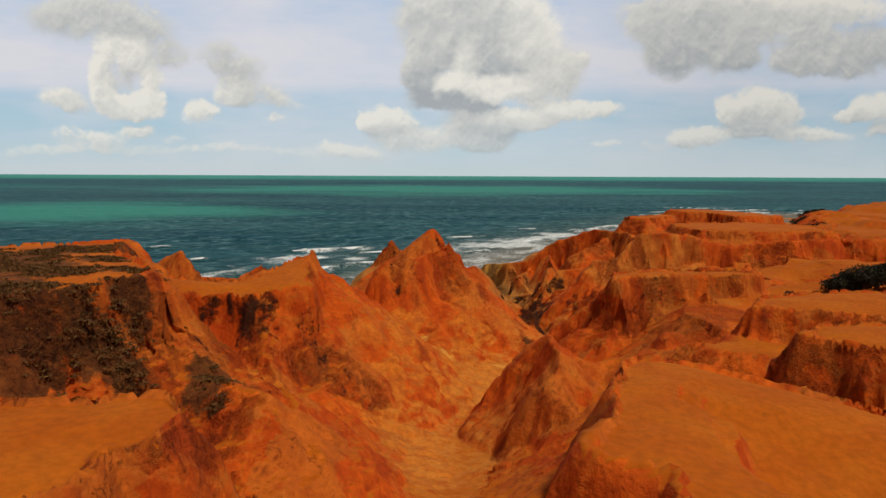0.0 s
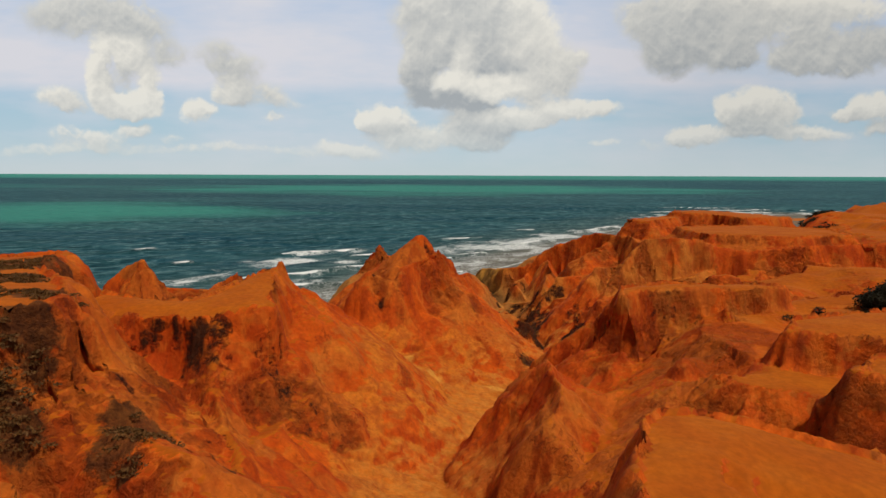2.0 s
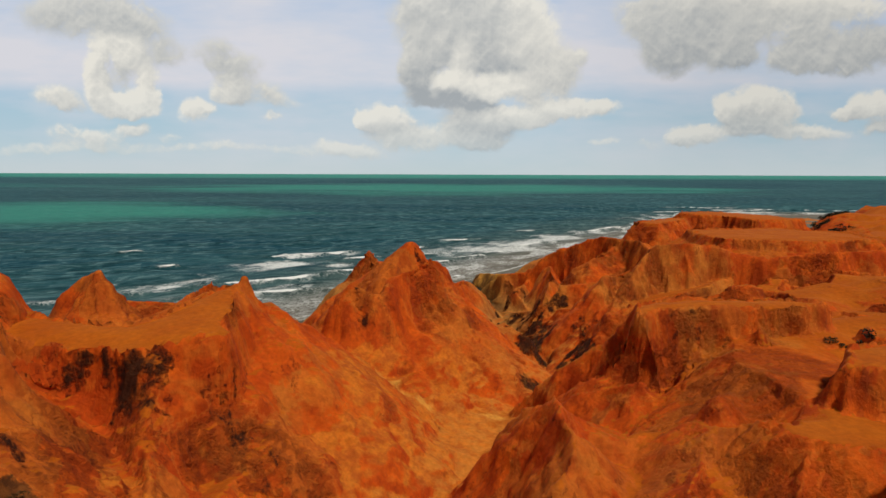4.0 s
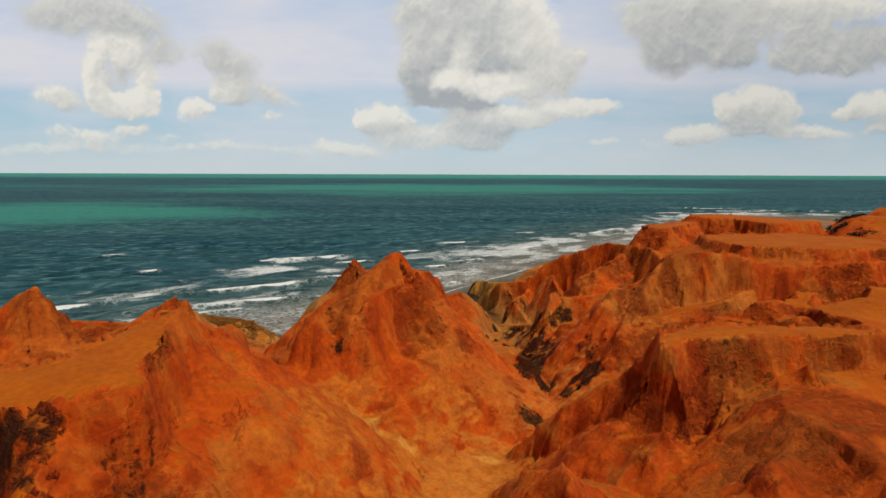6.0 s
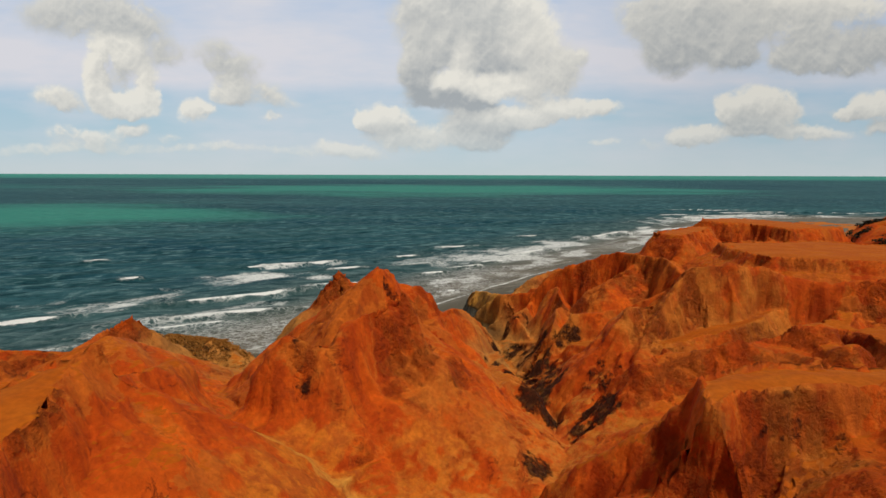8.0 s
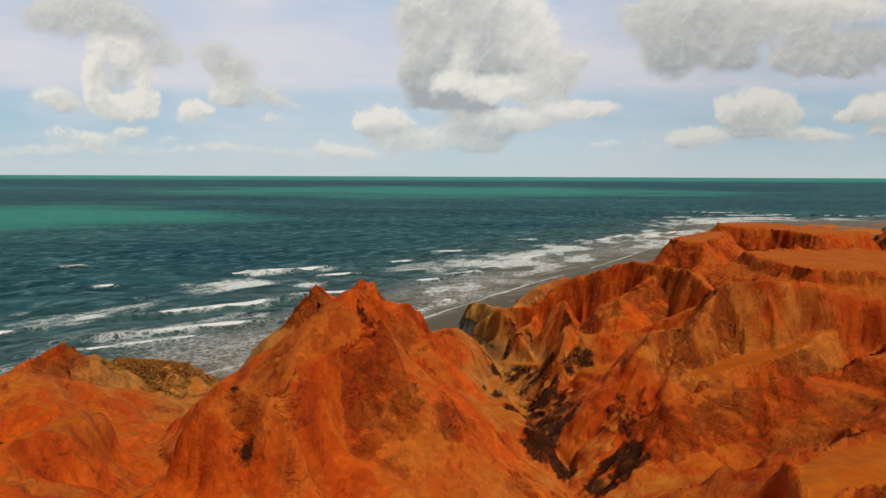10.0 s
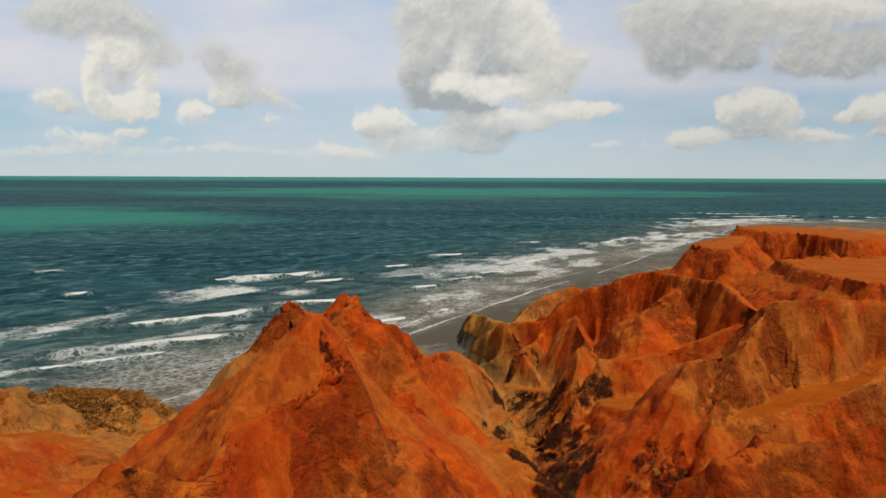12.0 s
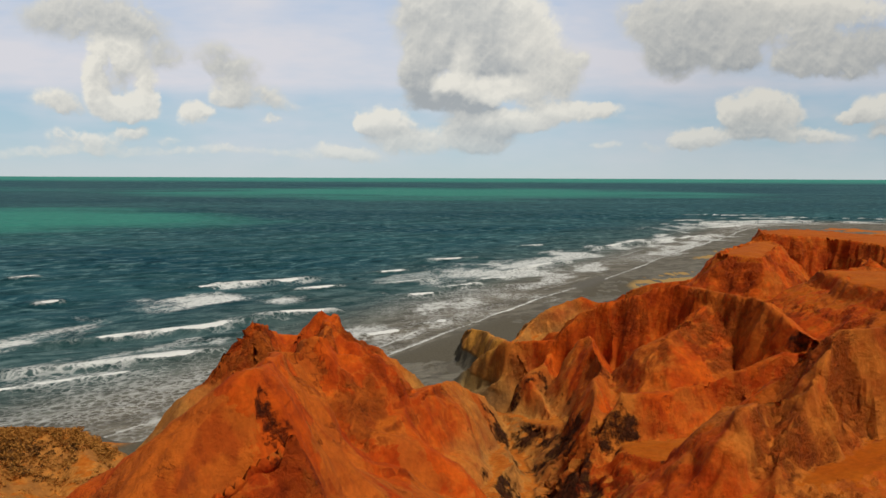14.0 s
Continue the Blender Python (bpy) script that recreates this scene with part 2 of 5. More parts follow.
def dune_top(x, y):
    return mesa(x, y, [(13.9, 3.6), (7.1, 14.2), (7.5, 18.2), (6.2, 19.0), (5.2, 19.5), (5.6, 20.4), (7.3, 22.5), (8.1, 24.7), (8.0, 26.8), (9.4, 29.6), (11.3, 32.1), (13.4, 33.1), (15.5, 32.4), (17.7, 31.2), (21.0, 29.9), (23.1, 28.9), (32.5, 21.7), (59.5, 5.4)], 16.4, (3.46, 6.0, 0.80, 0.9), (-0.150, -0.000), 0.7, 2.6, 75)


def spike(x, y):
    return highest(
        ridge(x, y, [(8.0, 53.6, 10.2), (8.9, 49.8, 13.4), (9.5, 45.2, 13.0), (8.1, 42.4, 11.8), (9.8, 39.0, 9.6)], (1.10, 2.7, 0.45, 0.2), (1.60, 5.0, 0.90, 0.2), 0.5, 2.4, 76),
        ridge(x, y, [(9.1, 49.8, 12.0), (12.5, 49.0, 11.0), (16.0, 50.0, 11.0), (18.2, 50.6, 11.6)], (1.63, 3.1, 0.82), (1.45, 3.2, 0.82), 0.5, 2.4, 77),
        ridge(x, y, [(18.6, 50.7, 11.7), (19.5, 49.2, 13.5), (21.3, 51.7, 12.9), (23.1, 52.6, 13.2), (25.0, 54.5, 11.5)], (1.32, 2.0, 0.80), (1.20, 2.0, 0.80), 0.5, 2.2, 88),
        ridge(x, y, [(16.4, 56.7, 11.9), (13.7, 59.1, 10.2), (12.5, 63.0, 7.1)], (0.99, 0.7, 0.75), (1.20, 2.0, 0.80), 0.5, 2.2, 89),
    )


def middle_mesa(x, y):
    return highest(
        mesa(x, y, [(17.2, 59.9), (19.1, 61.6), (22.5, 61.5), (27.0, 61.9), (31.3, 62.0), (33.4, 62.8), (34.0, 64.0), (32.0, 65.0), (23.5, 65.5), (18.1, 62.8)], 16.5, (3.95, 5.4, 0.91), (0.004, -0.007), 1.1, 3.2, 78),
        mesa(x, y, [(35.0, 57.4), (40.0, 55.6), (52.0, 55.0), (66.0, 55.0), (66.0, 60.0), (50.0, 61.4), (42.0, 61.0), (36.5, 60.2)], 15.3, (1.60, 3.4, 0.85), (0.020, 0.0), 1.1, 3.0, 50),
        ridge(x, y, [(18.3, 62.9, 16.2), (15.8, 64.7, 12.4), (12.6, 66.1, 9.4), (10.0, 67.7, 6.3)], (1.83, 4.5, 0.88), (1.60, 4.0, 0.80), 0.8, 2.6, 79),
        ridge(x, y, [(21.9, 60.7, 13.8), (20.1, 58.4, 11.3), (18.0, 55.0, 11.0)], (1.41, 2.0, 0.60), (1.56, 2.1, 0.61), 0.5, 2, 80),
        ridge(x, y, [(27.0, 59.9, 15.1), (26.5, 56.9, 12.8), (25.0, 53.0, 12.4)], (1.39, 2.0, 0.60), (1.40, 2.0, 0.60), 0.5, 2, 90),
    )


def back_ridge(x, y):
    return highest(
        ridge(x, y, [(19.6, 90.8, 7.7), (24.2, 93.5, 13.3), (26.5, 95.3, 12.8), (29.2, 94.5, 14.2), (32.9, 97.8, 17.0), (37.1, 98.9, 17.2), (41.2, 99.6, 16.6), (48.1, 98.8, 14.9), (56.0, 97.0, 16.0), (66.0, 98.0, 16.3), (90.0, 95.0, 16.5)], (1.17, 5.9, 0.92), (3.63, 8.0, 0.90), 1.0, 3.0, 91),
        ridge(x, y, [(27.2, 95.0, 12.5), (24.2, 89.8, 9.5), (21.0, 85.0, 6.0)], (1.50, 4.0, 0.90), (1.50, 4.0, 0.90), 0.6, 2.4, 92),
        ridge(x, y, [(32.5, 98.2, 15.1), (32.9, 96.0, 11.4), (31.0, 92.5, 8.5)], (1.51, 3.0, 1.00), (1.51, 3.0, 1.00), 0.6, 2.4, 93),
    )


def canyon_wall(x, y):
    return highest(
        ridge(x, y, [(9.6, 145.5, 4.2), (10.9, 141.0, 5.4), (11.6, 136.5, 5.9), (13.9, 128.0, 7.6), (18.9, 125.1, 8.3), (21.8, 125.3, 11.3), (30.8, 121.1, 15.6), (33.2, 117.3, 15.5), (34.4, 113.5, 15.8), (35.5, 106.0, 14.5)], (0.82, 5.2, 0.77), (4.33, 9.1, 1.10), 1.0, 3.0, 94),
        ridge(x, y, [(35.6, 106.0, 13.8), (28.1, 106.5, 10.4), (20.5, 105.8, 9.5), (17.0, 102.2, 6.3)], (1.75, 4.0, 1.00), (1.86, 5.0, 0.95), 0.8, 2.6, 95),
        ridge(x, y, [(32.1, 117.0, 14.2), (27.1, 112.5, 12.5), (25.5, 109.5, 9.6)], (0.85, 3.0, 0.90), (0.93, 3.2, 0.96), 0.5, 2.6, 53),
        ridge(x, y, [(21.4, 120.3, 10.4), (20.9, 113.4, 9.4), (17.7, 105.7, 8.5), (16.0, 104.1, 5.4)], (1.69, 4.0, 1.10), (1.90, 5.0, 1.10), 0.6, 2.4, 96),
        ridge(x, y, [(18.4, 125.1, 7.0), (15.5, 120.9, 5.8), (16.5, 114.5, 2.8)], (2.31, 4.0, 1.10), (2.66, 5.0, 1.10), 0.5, 2.2, 57),
    )


def ochre_crest(x, y):
    return ridge(x, y, [(16.0, 142.0, 3.7), (20.6, 147.5, 6.0), (27.7, 149.6, 8.4), (29.5, 148.1, 7.8), (36.9, 143.0, 11.7), (41.9, 137.5, 13.5)], (1.62, 5.0, 0.80), (1.71, 5.0, 0.80), 0.9, 2.6, 97)


def far_mesa(x, y):
    return highest(
        mesa(x, y, [(60.2, 161.2), (62.9, 164.9), (65.3, 170.8), (78.7, 178.1), (91.9, 169.3), (91.1, 160.4), (84.0, 155.8), (74.7, 150.6), (70.0, 158.0)], 16.6, (2.69, 7.0, 0.90), (-0.048, 0.007), 1.2, 3.4, 98),
        mesa(x, y, [(41.0, 134.3), (44.7, 130.9), (50.0, 138.1), (57.9, 150.1), (62.1, 159.9), (65.2, 165.2), (61.4, 162.7), (51.8, 149.5)], 16.6, (1.64, 3.9, 0.85), (-0.021, -0.028), 0.6, 3.4, 54),
        ridge(x, y, [(63.1, 139.0, 16.1), (65.6, 141.8, 14.5), (68.2, 146.3, 14.4), (74.5, 156.6, 14.0)], (2.93, 6.0, 0.90), (1.47, 5.8, 0.89), 0.4, 2, 99),
    )


def side_mesa(x, y):
    return mesa(x, y, [(45.9, 117.5), (46.3, 107.4), (51.1, 105.2), (58.0, 103.3), (70.3, 106.7), (74.7, 118.3), (66.2, 126.9), (48.5, 125.3)], 16.9, (2.49, 1.6, 0.59), (0.001, -0.011), 1.1, 3.4, 100)


def plateau(x, y):
    z, fall = mesa(x, y, [(80.2, 102.0), (84.3, 127.8), (97.8, 150.0), (110.2, 181.0), (141.9, 201.4), (158.9, 227.9), (184.7, 248.3), (240, 262), (900, 300), (4000, 300), (4000, -3000), (-4000, -3000), (-4000, -1800), (-110.0, 30.0), (-60.0, -8.0), (60.0, -8.0), (66.0, 30.0), (70.0, 60.0)], 12.4, (0.70, 6.0, 0.80), (-0.009, 0.010), 1.5, 5, 101)
    # low terraces and gullies that break the top
    far = smooth(x, 76, 90) * smooth(y, 60, 90)
    step = fractal(x, y, 26, 3, 131)
    cut = smooth(1 - np.abs(fractal(x, y, 34, 3, 133)) / 0.11, 0, 1)
    return z + far * (1.5 * smooth(step, -0.02, 0.06) + 1.4 * smooth(step, 0.22, 0.28) - 2.6 * cut), fall


def east_block(x, y):
    return mesa(x, y, [(25.2, 47.6), (28.0, 50.5), (33.0, 52.5), (50.0, 53.0), (69.9, 50.0), (69.9, 41.9), (40.0, 43.5), (30.5, 44.7)], 16.7, (2.84, 4.5, 0.70), (0.010, 0.000), 1.0, 3, 102)


def east_step(x, y):
    return mesa(x, y, [(23.9, 38.7), (27.0, 41.0), (33.0, 41.6), (45.0, 41.0), (70.0, 37.0), (60.0, 27.0), (34.0, 32.0), (28.0, 35.0)], 16.6, (2.72, 4.5, 0.70), (-0.000, 0.000), 1.0, 2.8, 103)


def pinnacle(x, y):
    return ridge(x, y, [(-36.9, 78.3, 15.8), (-34.3, 76.1, 16.8), (-33.0, 78.9, 12.9), (-25.2, 79.9, 12.3)], (1.91, 4.0, 0.90), (1.62, 4.0, 0.90), 0.8, 2.4, 104)


def low_pinnacle(x, y):
    return highest(
        ridge(x, y, [(-40.6, 86.4, 9.4), (-32.9, 87.3, 9.8), (-29.2, 92.4, 12.5), (-26.9, 95.0, 9.5)], (2.15, 4.5, 0.80), (1.91, 5.0, 0.80), 0.9, 2.4, 105),
        ridge(x, y, [(-27.1, 77.7, 12.4), (-25.3, 80.9, 13.4), (-20.1, 78.9, 10.8), (-16.5, 76.5, 10.4)], (0.49, 4.9, 0.53), (0.96, 3.0, 0.80), 0.9, 2.0, 106),
    )


def ochre_mound(x, y):
    return highest(
        ridge(x, y, [(-59.5, 95.0, 9.0), (-46.0, 103.1, 8.6), (-36.3, 106.5, 7.0), (-31.3, 109.4, 6.0), (-26.7, 109.9, 3.3), (-22.2, 113.6, 1.9)], (1.16, 1.1, 0.63), (0.92, 3.1, 0.70), 0.8, 2.4, 107),
        ridge(x, y, [(-30.5, 103.8, 7.3), (-24.7, 107.7, 5.3), (-21.4, 103.8, 3.6)], (1.01, 2.4, 0.72), (0.90, 2.2, 0.71), 0.7, 2.2, 52),
        ridge(x, y, [(-34.6, 99.9, 8.1), (-31.0, 99.4, 9.2), (-25.9, 96.0, 6.6), (-21.5, 94.0, 5.4)], (1.21, 2.0, 0.70), (0.90, 2.0, 0.60), 0.7, 2.2, 51),
    )


FORMATIONS = [
    ("sandstone_peak", central_peak, (-45, 35, 50, 135), "jagged orange-red sandstone peak with a steep smooth flank"),
    ("sandstone_shelf", sand_shelf, (-60, 15, 20, 95), "orange sand shelf above dark-streaked fluted cliff and buttresses"),
    ("scrub_hill", scrub_hill, (-140, 15, 10, 85), "crumbling orange hill patched with dark scrub"),
    ("sandstone_bluff", near_block, (-90, 10, -20, 45), "flat sand-topped orange bluff beside a dark gully"),
    ("sandstone_bluff", dune_block, (-15, 90, -20, 58), "smooth orange sand-capped bluff with fluted red side"),
    ("sandstone_spur", spike, (-10, 40, 15, 75), "pointed dark red spur above the valley floor"),
    ("sandstone_mesa", middle_mesa, (-10, 95, 35, 90), "thin sand-capped mesa with stained vertical orange face"),
    ("sandstone_ridge", back_ridge, (0, 120, 65, 125), "sharp orange ridge with pale ochre slabs"),
    ("canyon_wall", canyon_wall, (-10, 60, 85, 160), "deep red and ochre canyon wall with dark clefts"),
    ("ochre_ridge", ochre_crest, (0, 65, 120, 165), "low ochre crest above the beach"),
    ("sandstone_mesa", far_mesa, (15, 120, 110, 205), "broad flat-topped orange mesa above the sea"),
    ("sandstone_mesa", side_mesa, (20, 100, 85, 145), "round-cornered orange mesa with flat sandy top"),
    ("plateau", plateau, (-9999, 9999, -9999, 9999), "orange sandstone plateau broken by gullies"),
    ("sandstone_bluff", east_block, (5, 95, 25, 72), "long orange bluff with a flat sandy top"),
    ("sandstone_bluff", east_step, (5, 95, 10, 60), "low stepped orange bluff with hollowed face"),
    ("pinnacle", pinnacle, (-60, -8, 58, 100), "small red sandstone pinnacle behind the shelf"),
    ("pinnacle", low_pinnacle, (-60, 0, 70, 112), "low rounded red pinnacle near the beach"),
    ("ochre_mound", ochre_mound, (-90, -5, 75, 130), "ochre mound with rough brown matted slope above the beach"),
]
# formations whose flat tops carry blown sand, by their place in the list
SAND_CAPPED = (1, 3, 4, 6, 10, 11, 12, 13, 14)
PIECES = ("crest", "cliff_face", "talus_slope")


def graded(lo, hi, step, out_lo, out_hi, growth=1.22, after=1.06):
    """Grid lines at an even step from lo to hi that spread out beyond."""
    mid = list(np.arange(lo, hi, step))
    a, s = [], step
    while (a[-1] if a else lo) > out_lo:
        s *= growth
        a.append((a[-1] if a else lo) - s)
    b, s = [], step
    while (b[-1] if b else hi) < out_hi:
        s *= after
        b.append((b[-1] if b else hi) + s)
    return np.array(a[::-1] + mid + b)


def terrain(x, y, gx, gy):
    """Height of the ground, and for each place the formation and its piece (crest, face or talus)."""
    wx = x + 0.9 * fractal(x, y, 6, 2, 3) + 0.32 * fractal(x, y, 1.7, 3, 13)
    wy = y + 0.9 * fractal(x, y, 6, 2, 23) + 0.32 * fractal(x, y, 1.7, 3, 33)
    z = lowland(wx, wy)
    owner, cap = np.zeros(x.shape, int), np.zeros(x.shape)
    for k, (_, f, (x0, x1, y0, y1), _) in enumerate(FORMATIONS):
        i0, i1 = np.searchsorted(gx, (x0, x1))
        j0, j1 = np.searchsorted(gy, (y0, y1))
        part = (slice(i0, i1), slice(j0, j1))
        h, fall = f(wx[part], wy[part])
        zp = z[part]
        piece = np.where(fall < 0.25, 0, np.where(fall < 4.5, 1, 2))
        owner[part] = np.where(h > zp, 3 * k + 1 + piece, owner[part])
        cap[part] = np.where(h > zp, smooth(1.0 - fall, 0, 0.8) * (k in SAND_CAPPED), cap[part])
        m = np.clip(0.5 + (h - zp) / 0.7, 0, 1)
        z[part] = zp * (1 - m) + h * m + 0.17 * m * (1 - m)
    near = shore(x, y)
    z = np.where(near < 9, np.minimum(z, lowland(x, y) + np.maximum(near + 0.5, 0) * 2.2), z)
    slope = np.hypot(np.gradient(z, gx, axis=0), np.gradient(z, gy, axis=1))
    steep = np.clip((slope - 0.35) / 0.8, 0, 1) * np.clip(near / 10, 0, 1)
    z = z + steep * (0.55 * fractal(x, y, 3.0, 3, 40) - 0.35 * ridged(x, y, 1.6, 2, 44) + 0.2)
    beds = np.clip(fractal(x, y, 14, 2, 48) * 2.5, 0, 1) * np.clip((slope - 0.9) / 0.8, 0, 1)
    z = z + beds * 0.16 * np.sin(2 * np.pi * (z + 1.6 * fractal(x, y, 9, 2, 47)) / 1.5)
    z = z + (0.1 + 0.1 * steep) * fractal(x, y, 2.2, 4, 50) * np.clip(near / 10, 0, 1)
    return z, owner, cap


def sheet(name, vx, vy, vz, keep, ny, mat, normals=None, fields=()):
    """The quads of the grid at the cells keep, as one smooth mesh that carries the named fields."""
    i, j = keep
    a = i * ny + j
    quads = np.stack([a, a + ny, a + ny + 1, a + 1], 1)
    used, inv = np.unique(quads, return_inverse=True)
    me = bpy.data.meshes.new(name)
    me.vertices.add(len(used))
    me.vertices.foreach_set("co", np.stack([vx.ravel()[used], vy.ravel()[used], vz.ravel()[used]], 1).ravel())
    me.loops.add(4 * len(quads))
    me.loops.foreach_set("vertex_index", inv.ravel().astype(np.int32))
    me.polygons.add(len(quads))
    me.polygons.foreach_set("loop_start", np.arange(0, 4 * len(quads), 4, dtype=np.int32))
    me.polygons.foreach_set("use_smooth", np.ones(len(quads), bool))
    me.update(calc_edges=True)
    me.materials.append(mat)
    if normals is not None:
        me.normals_split_custom_set_from_vertices(normals[used])
    for key, values in dict(fields).items():
        me.attributes.new(key, "FLOAT", "POINT").data.foreach_set("value", values.ravel()[used].astype(np.float32))
    return new(name, me), used


# ---- materials ----
class Nodes:
    """A short way to write node trees."""

    def __init__(self, name):
        self.mat = bpy.data.materials.new(name)
        self.mat.use_nodes = True
        self.tree = self.mat.node_tree
        self.shader = self.tree.nodes["Principled BSDF"]

    def add(self, kind, inputs=(), **props):
        n = self.tree.nodes.new("ShaderNode" + kind)
        if "op" in props:
            n.operation = props["op"]
        if "ntype" in props:
            n.noise_dimensions = props["ntype"]
        if "clamp" in props:
            n.use_clamp = props["clamp"]
        for key, v in dict(inputs).items():
            if isinstance(v, bpy.types.NodeSocket):
                self.tree.links.new(v, n.inputs[key])
            else:
                n.inputs[key].default_value = v
        return n

    def math(self, op, a, b=0.0, clamp=False):
        return self.add("Math", {0: a, 1: b}, op=op, clamp=clamp).outputs[0]

    def vec(self, op, a, b):
        return self.add("VectorMath", {0: a, 1: b}, op=op).outputs[0]

    def noise(self, vector, scale, detail=4.0, rough=0.55, distort=0.0):
        return self.add("TexNoise", {"Vector": vector, "Scale": scale, "Detail": detail, "Roughness": rough, "Distortion": distort}).outputs[0]

    def step(self, value, lo, hi, out_lo=0.0, out_hi=1.0):
        n = self.add("MapRange", {"Value": value, "From Min": lo, "From Max": hi, "To Min": out_lo, "To Max": out_hi})
        n.interpolation_type = "SMOOTHSTEP"
        return n.outputs[0]

    def mix(self, fac, a, b):
        n = self.tree.nodes.new("ShaderNodeMix")
        n.data_type = "RGBA"
        for key, v in ((0, fac), (6, a), (7, b)):
            if isinstance(v, bpy.types.NodeSocket):
                self.tree.links.new(v, n.inputs[key])
            else:
                n.inputs[key].default_value = (*v, 1) if isinstance(v, tuple) else v
        return n.outputs[2]

    def set(self, key, v):
        if isinstance(v, bpy.types.NodeSocket):
            self.tree.links.new(v, self.shader.inputs[key])
        else:
            self.shader.inputs[key].default_value = (*v, 1) if isinstance(v, tuple) else v

    def bump(self, height, strength, distance):
        n = self.add("Bump", {"Height": height, "Strength": strength, "Distance": distance})
        self.tree.links.new(n.outputs[0], self.shader.inputs["Normal"])


def sandstone_material():
    n = Nodes("sandstone")
    geo = n.tree.nodes.new("ShaderNodeNewGeometry")
    pos = geo.outputs["Position"]
    split = n.add("SeparateXYZ", {0: pos})
    up = n.add("SeparateXYZ", {0: geo.outputs["True Normal"]}).outputs[2]
    px, py, pz = split.outputs
    tall = n.vec("MULTIPLY", pos, (1.0, 1.0, 0.16))
    big = n.noise(pos, 0.09, 3)
    mid = n.noise(pos, 0.45, 5)
    fine = n.noise(pos, 2.6, 6, 0.65)
    edge = n.noise(pos, 0.9, 8, 0.68, 0.3)
    streak = n.noise(tall, 0.9, 6, 0.62, 0.4)

    def field(name):
        a = n.add("Attribute")
        a.attribute_name = name
        return a.outputs["Fac"]

    # smooth mud-plastered red rock, ochre here and there
    rock = n.mix(n.step(mid, 0.34, 0.66), (0.45, 0.056, 0.004), (0.63, 0.104, 0.006))
    rock = n.mix(n.step(n.noise(pos, 0.16, 4, 0.6, 0.6), 0.56, 0.66, 0, 0.65), rock, (0.54, 0.145, 0.016))
    # slabs of differing hue
    shift = n.add("TexNoise", {"Vector": pos, "Scale": 0.35, "Detail": 5.0, "Roughness": 0.65}).outputs["Color"]
    bent = n.vec("ADD", n.vec("MULTIPLY", pos, (1.0, 1.0, 0.6)), n.vec("MULTIPLY", shift, (5.0, 5.0, 5.0)))
    slab = n.add("SeparateXYZ", {0: n.add("TexVoronoi", {"Vector": bent, "Scale": 0.24}).outputs["Color"]}).outputs[0]
    soft_slab = n.math("ADD", slab, n.math("MULTIPLY", n.math("SUBTRACT", edge, 0.5), 0.5))
    rock = n.mix(n.step(soft_slab, 0.14, 0.32, 0.35, 0.0), rock, (0.37, 0.040, 0.003))
    rock = n.mix(n.step(soft_slab, 0.55, 0.75, 0.0, 0.5), rock, (0.42, 0.125, 0.016))
    drape = n.noise(n.vec("MULTIPLY", pos, (1.0, 1.0, 0.10)), 0.55, 5, 0.6, 0.25)
    thin = n.noise(n.vec("MULTIPLY", pos, (1.0, 1.0, 0.07)), 2.2, 3, 0.6, 0.2)
    side = n.step(up, 0.55, 0.82, 1.0, 0.0)
    rock = n.mix(n.math("MULTIPLY", n.step(drape, 0.50, 0.62, 0.0, 0.6), side), rock, (0.33, 0.040, 0.004))
    rock = n.mix(n.math("MULTIPLY", n.step(drape, 0.36, 0.46, 0.55, 0.0), side), rock, (0.60, 0.135, 0.012))
    rock = n.mix(n.math("MULTIPLY", n.step(thin, 0.55, 0.68, 0.0, 0.35), side), rock, (0.24, 0.036, 0.006))
    inland = n.math("SUBTRACT", n.math("MULTIPLY", px, 0.793), n.math("MULTIPLY", n.math("SUBTRACT", py, 158.0), 0.61))
    low = n.math("ADD", n.math("MULTIPLY", inland, 0.030), n.math("MULTIPLY", n.math("SUBTRACT", pz, 6.0), 0.10))
    low = n.math("ADD", low, n.math("MULTIPLY", n.math("SUBTRACT", big, 0.5), 2.4))
    ochre = n.mix(n.step(mid, 0.35, 0.65), (0.32, 0.155, 0.040), (0.50, 0.235, 0.050))
    ochre_at = n.step(low, 0.55, 1.25, 0.85, 0.0)
    warm = n.step(n.math("ADD", field("ochre"), n.math("MULTIPLY", n.math("SUBTRACT", n.noise(tall, 0.4, 6, 0.65, 0.4), 0.5), 2.6)), 0.35, 1.0, 0.0, 0.75)
    rock = n.mix(warm, rock, n.mix(n.step(mid, 0.35, 0.65), (0.40, 0.105, 0.014), (0.56, 0.190, 0.026)))
    rock = n.mix(ochre_at, rock, ochre)
    # rough inner rock where the crust has broken off, with a paler broken rim
    open_edge = n.math("ADD", field("bare"), n.math("MULTIPLY", n.math("SUBTRACT", edge, 0.5), 1.3))
    bare = n.step(open_edge, 0.42, 1.05)
    bare = n.math("MULTIPLY", bare, n.step(n.noise(pos, 0.75, 7, 0.7, 0.3), 0.40, 0.58, 0.30, 1.0))
    inner = n.mix(n.step(n.noise(pos, 1.5, 7, 0.72, 0.2), 0.40, 0.62), (0.17, 0.028, 0.006), (0.42, 0.070, 0.007))
    inner = n.mix(n.math("MULTIPLY", ochre_at, 0.6), inner, (0.30, 0.12, 0.028))
    rock = n.mix(n.math("MULTIPLY", bare, n.step(big, 0.35, 0.62, 0.7, 0.4)), rock, inner)
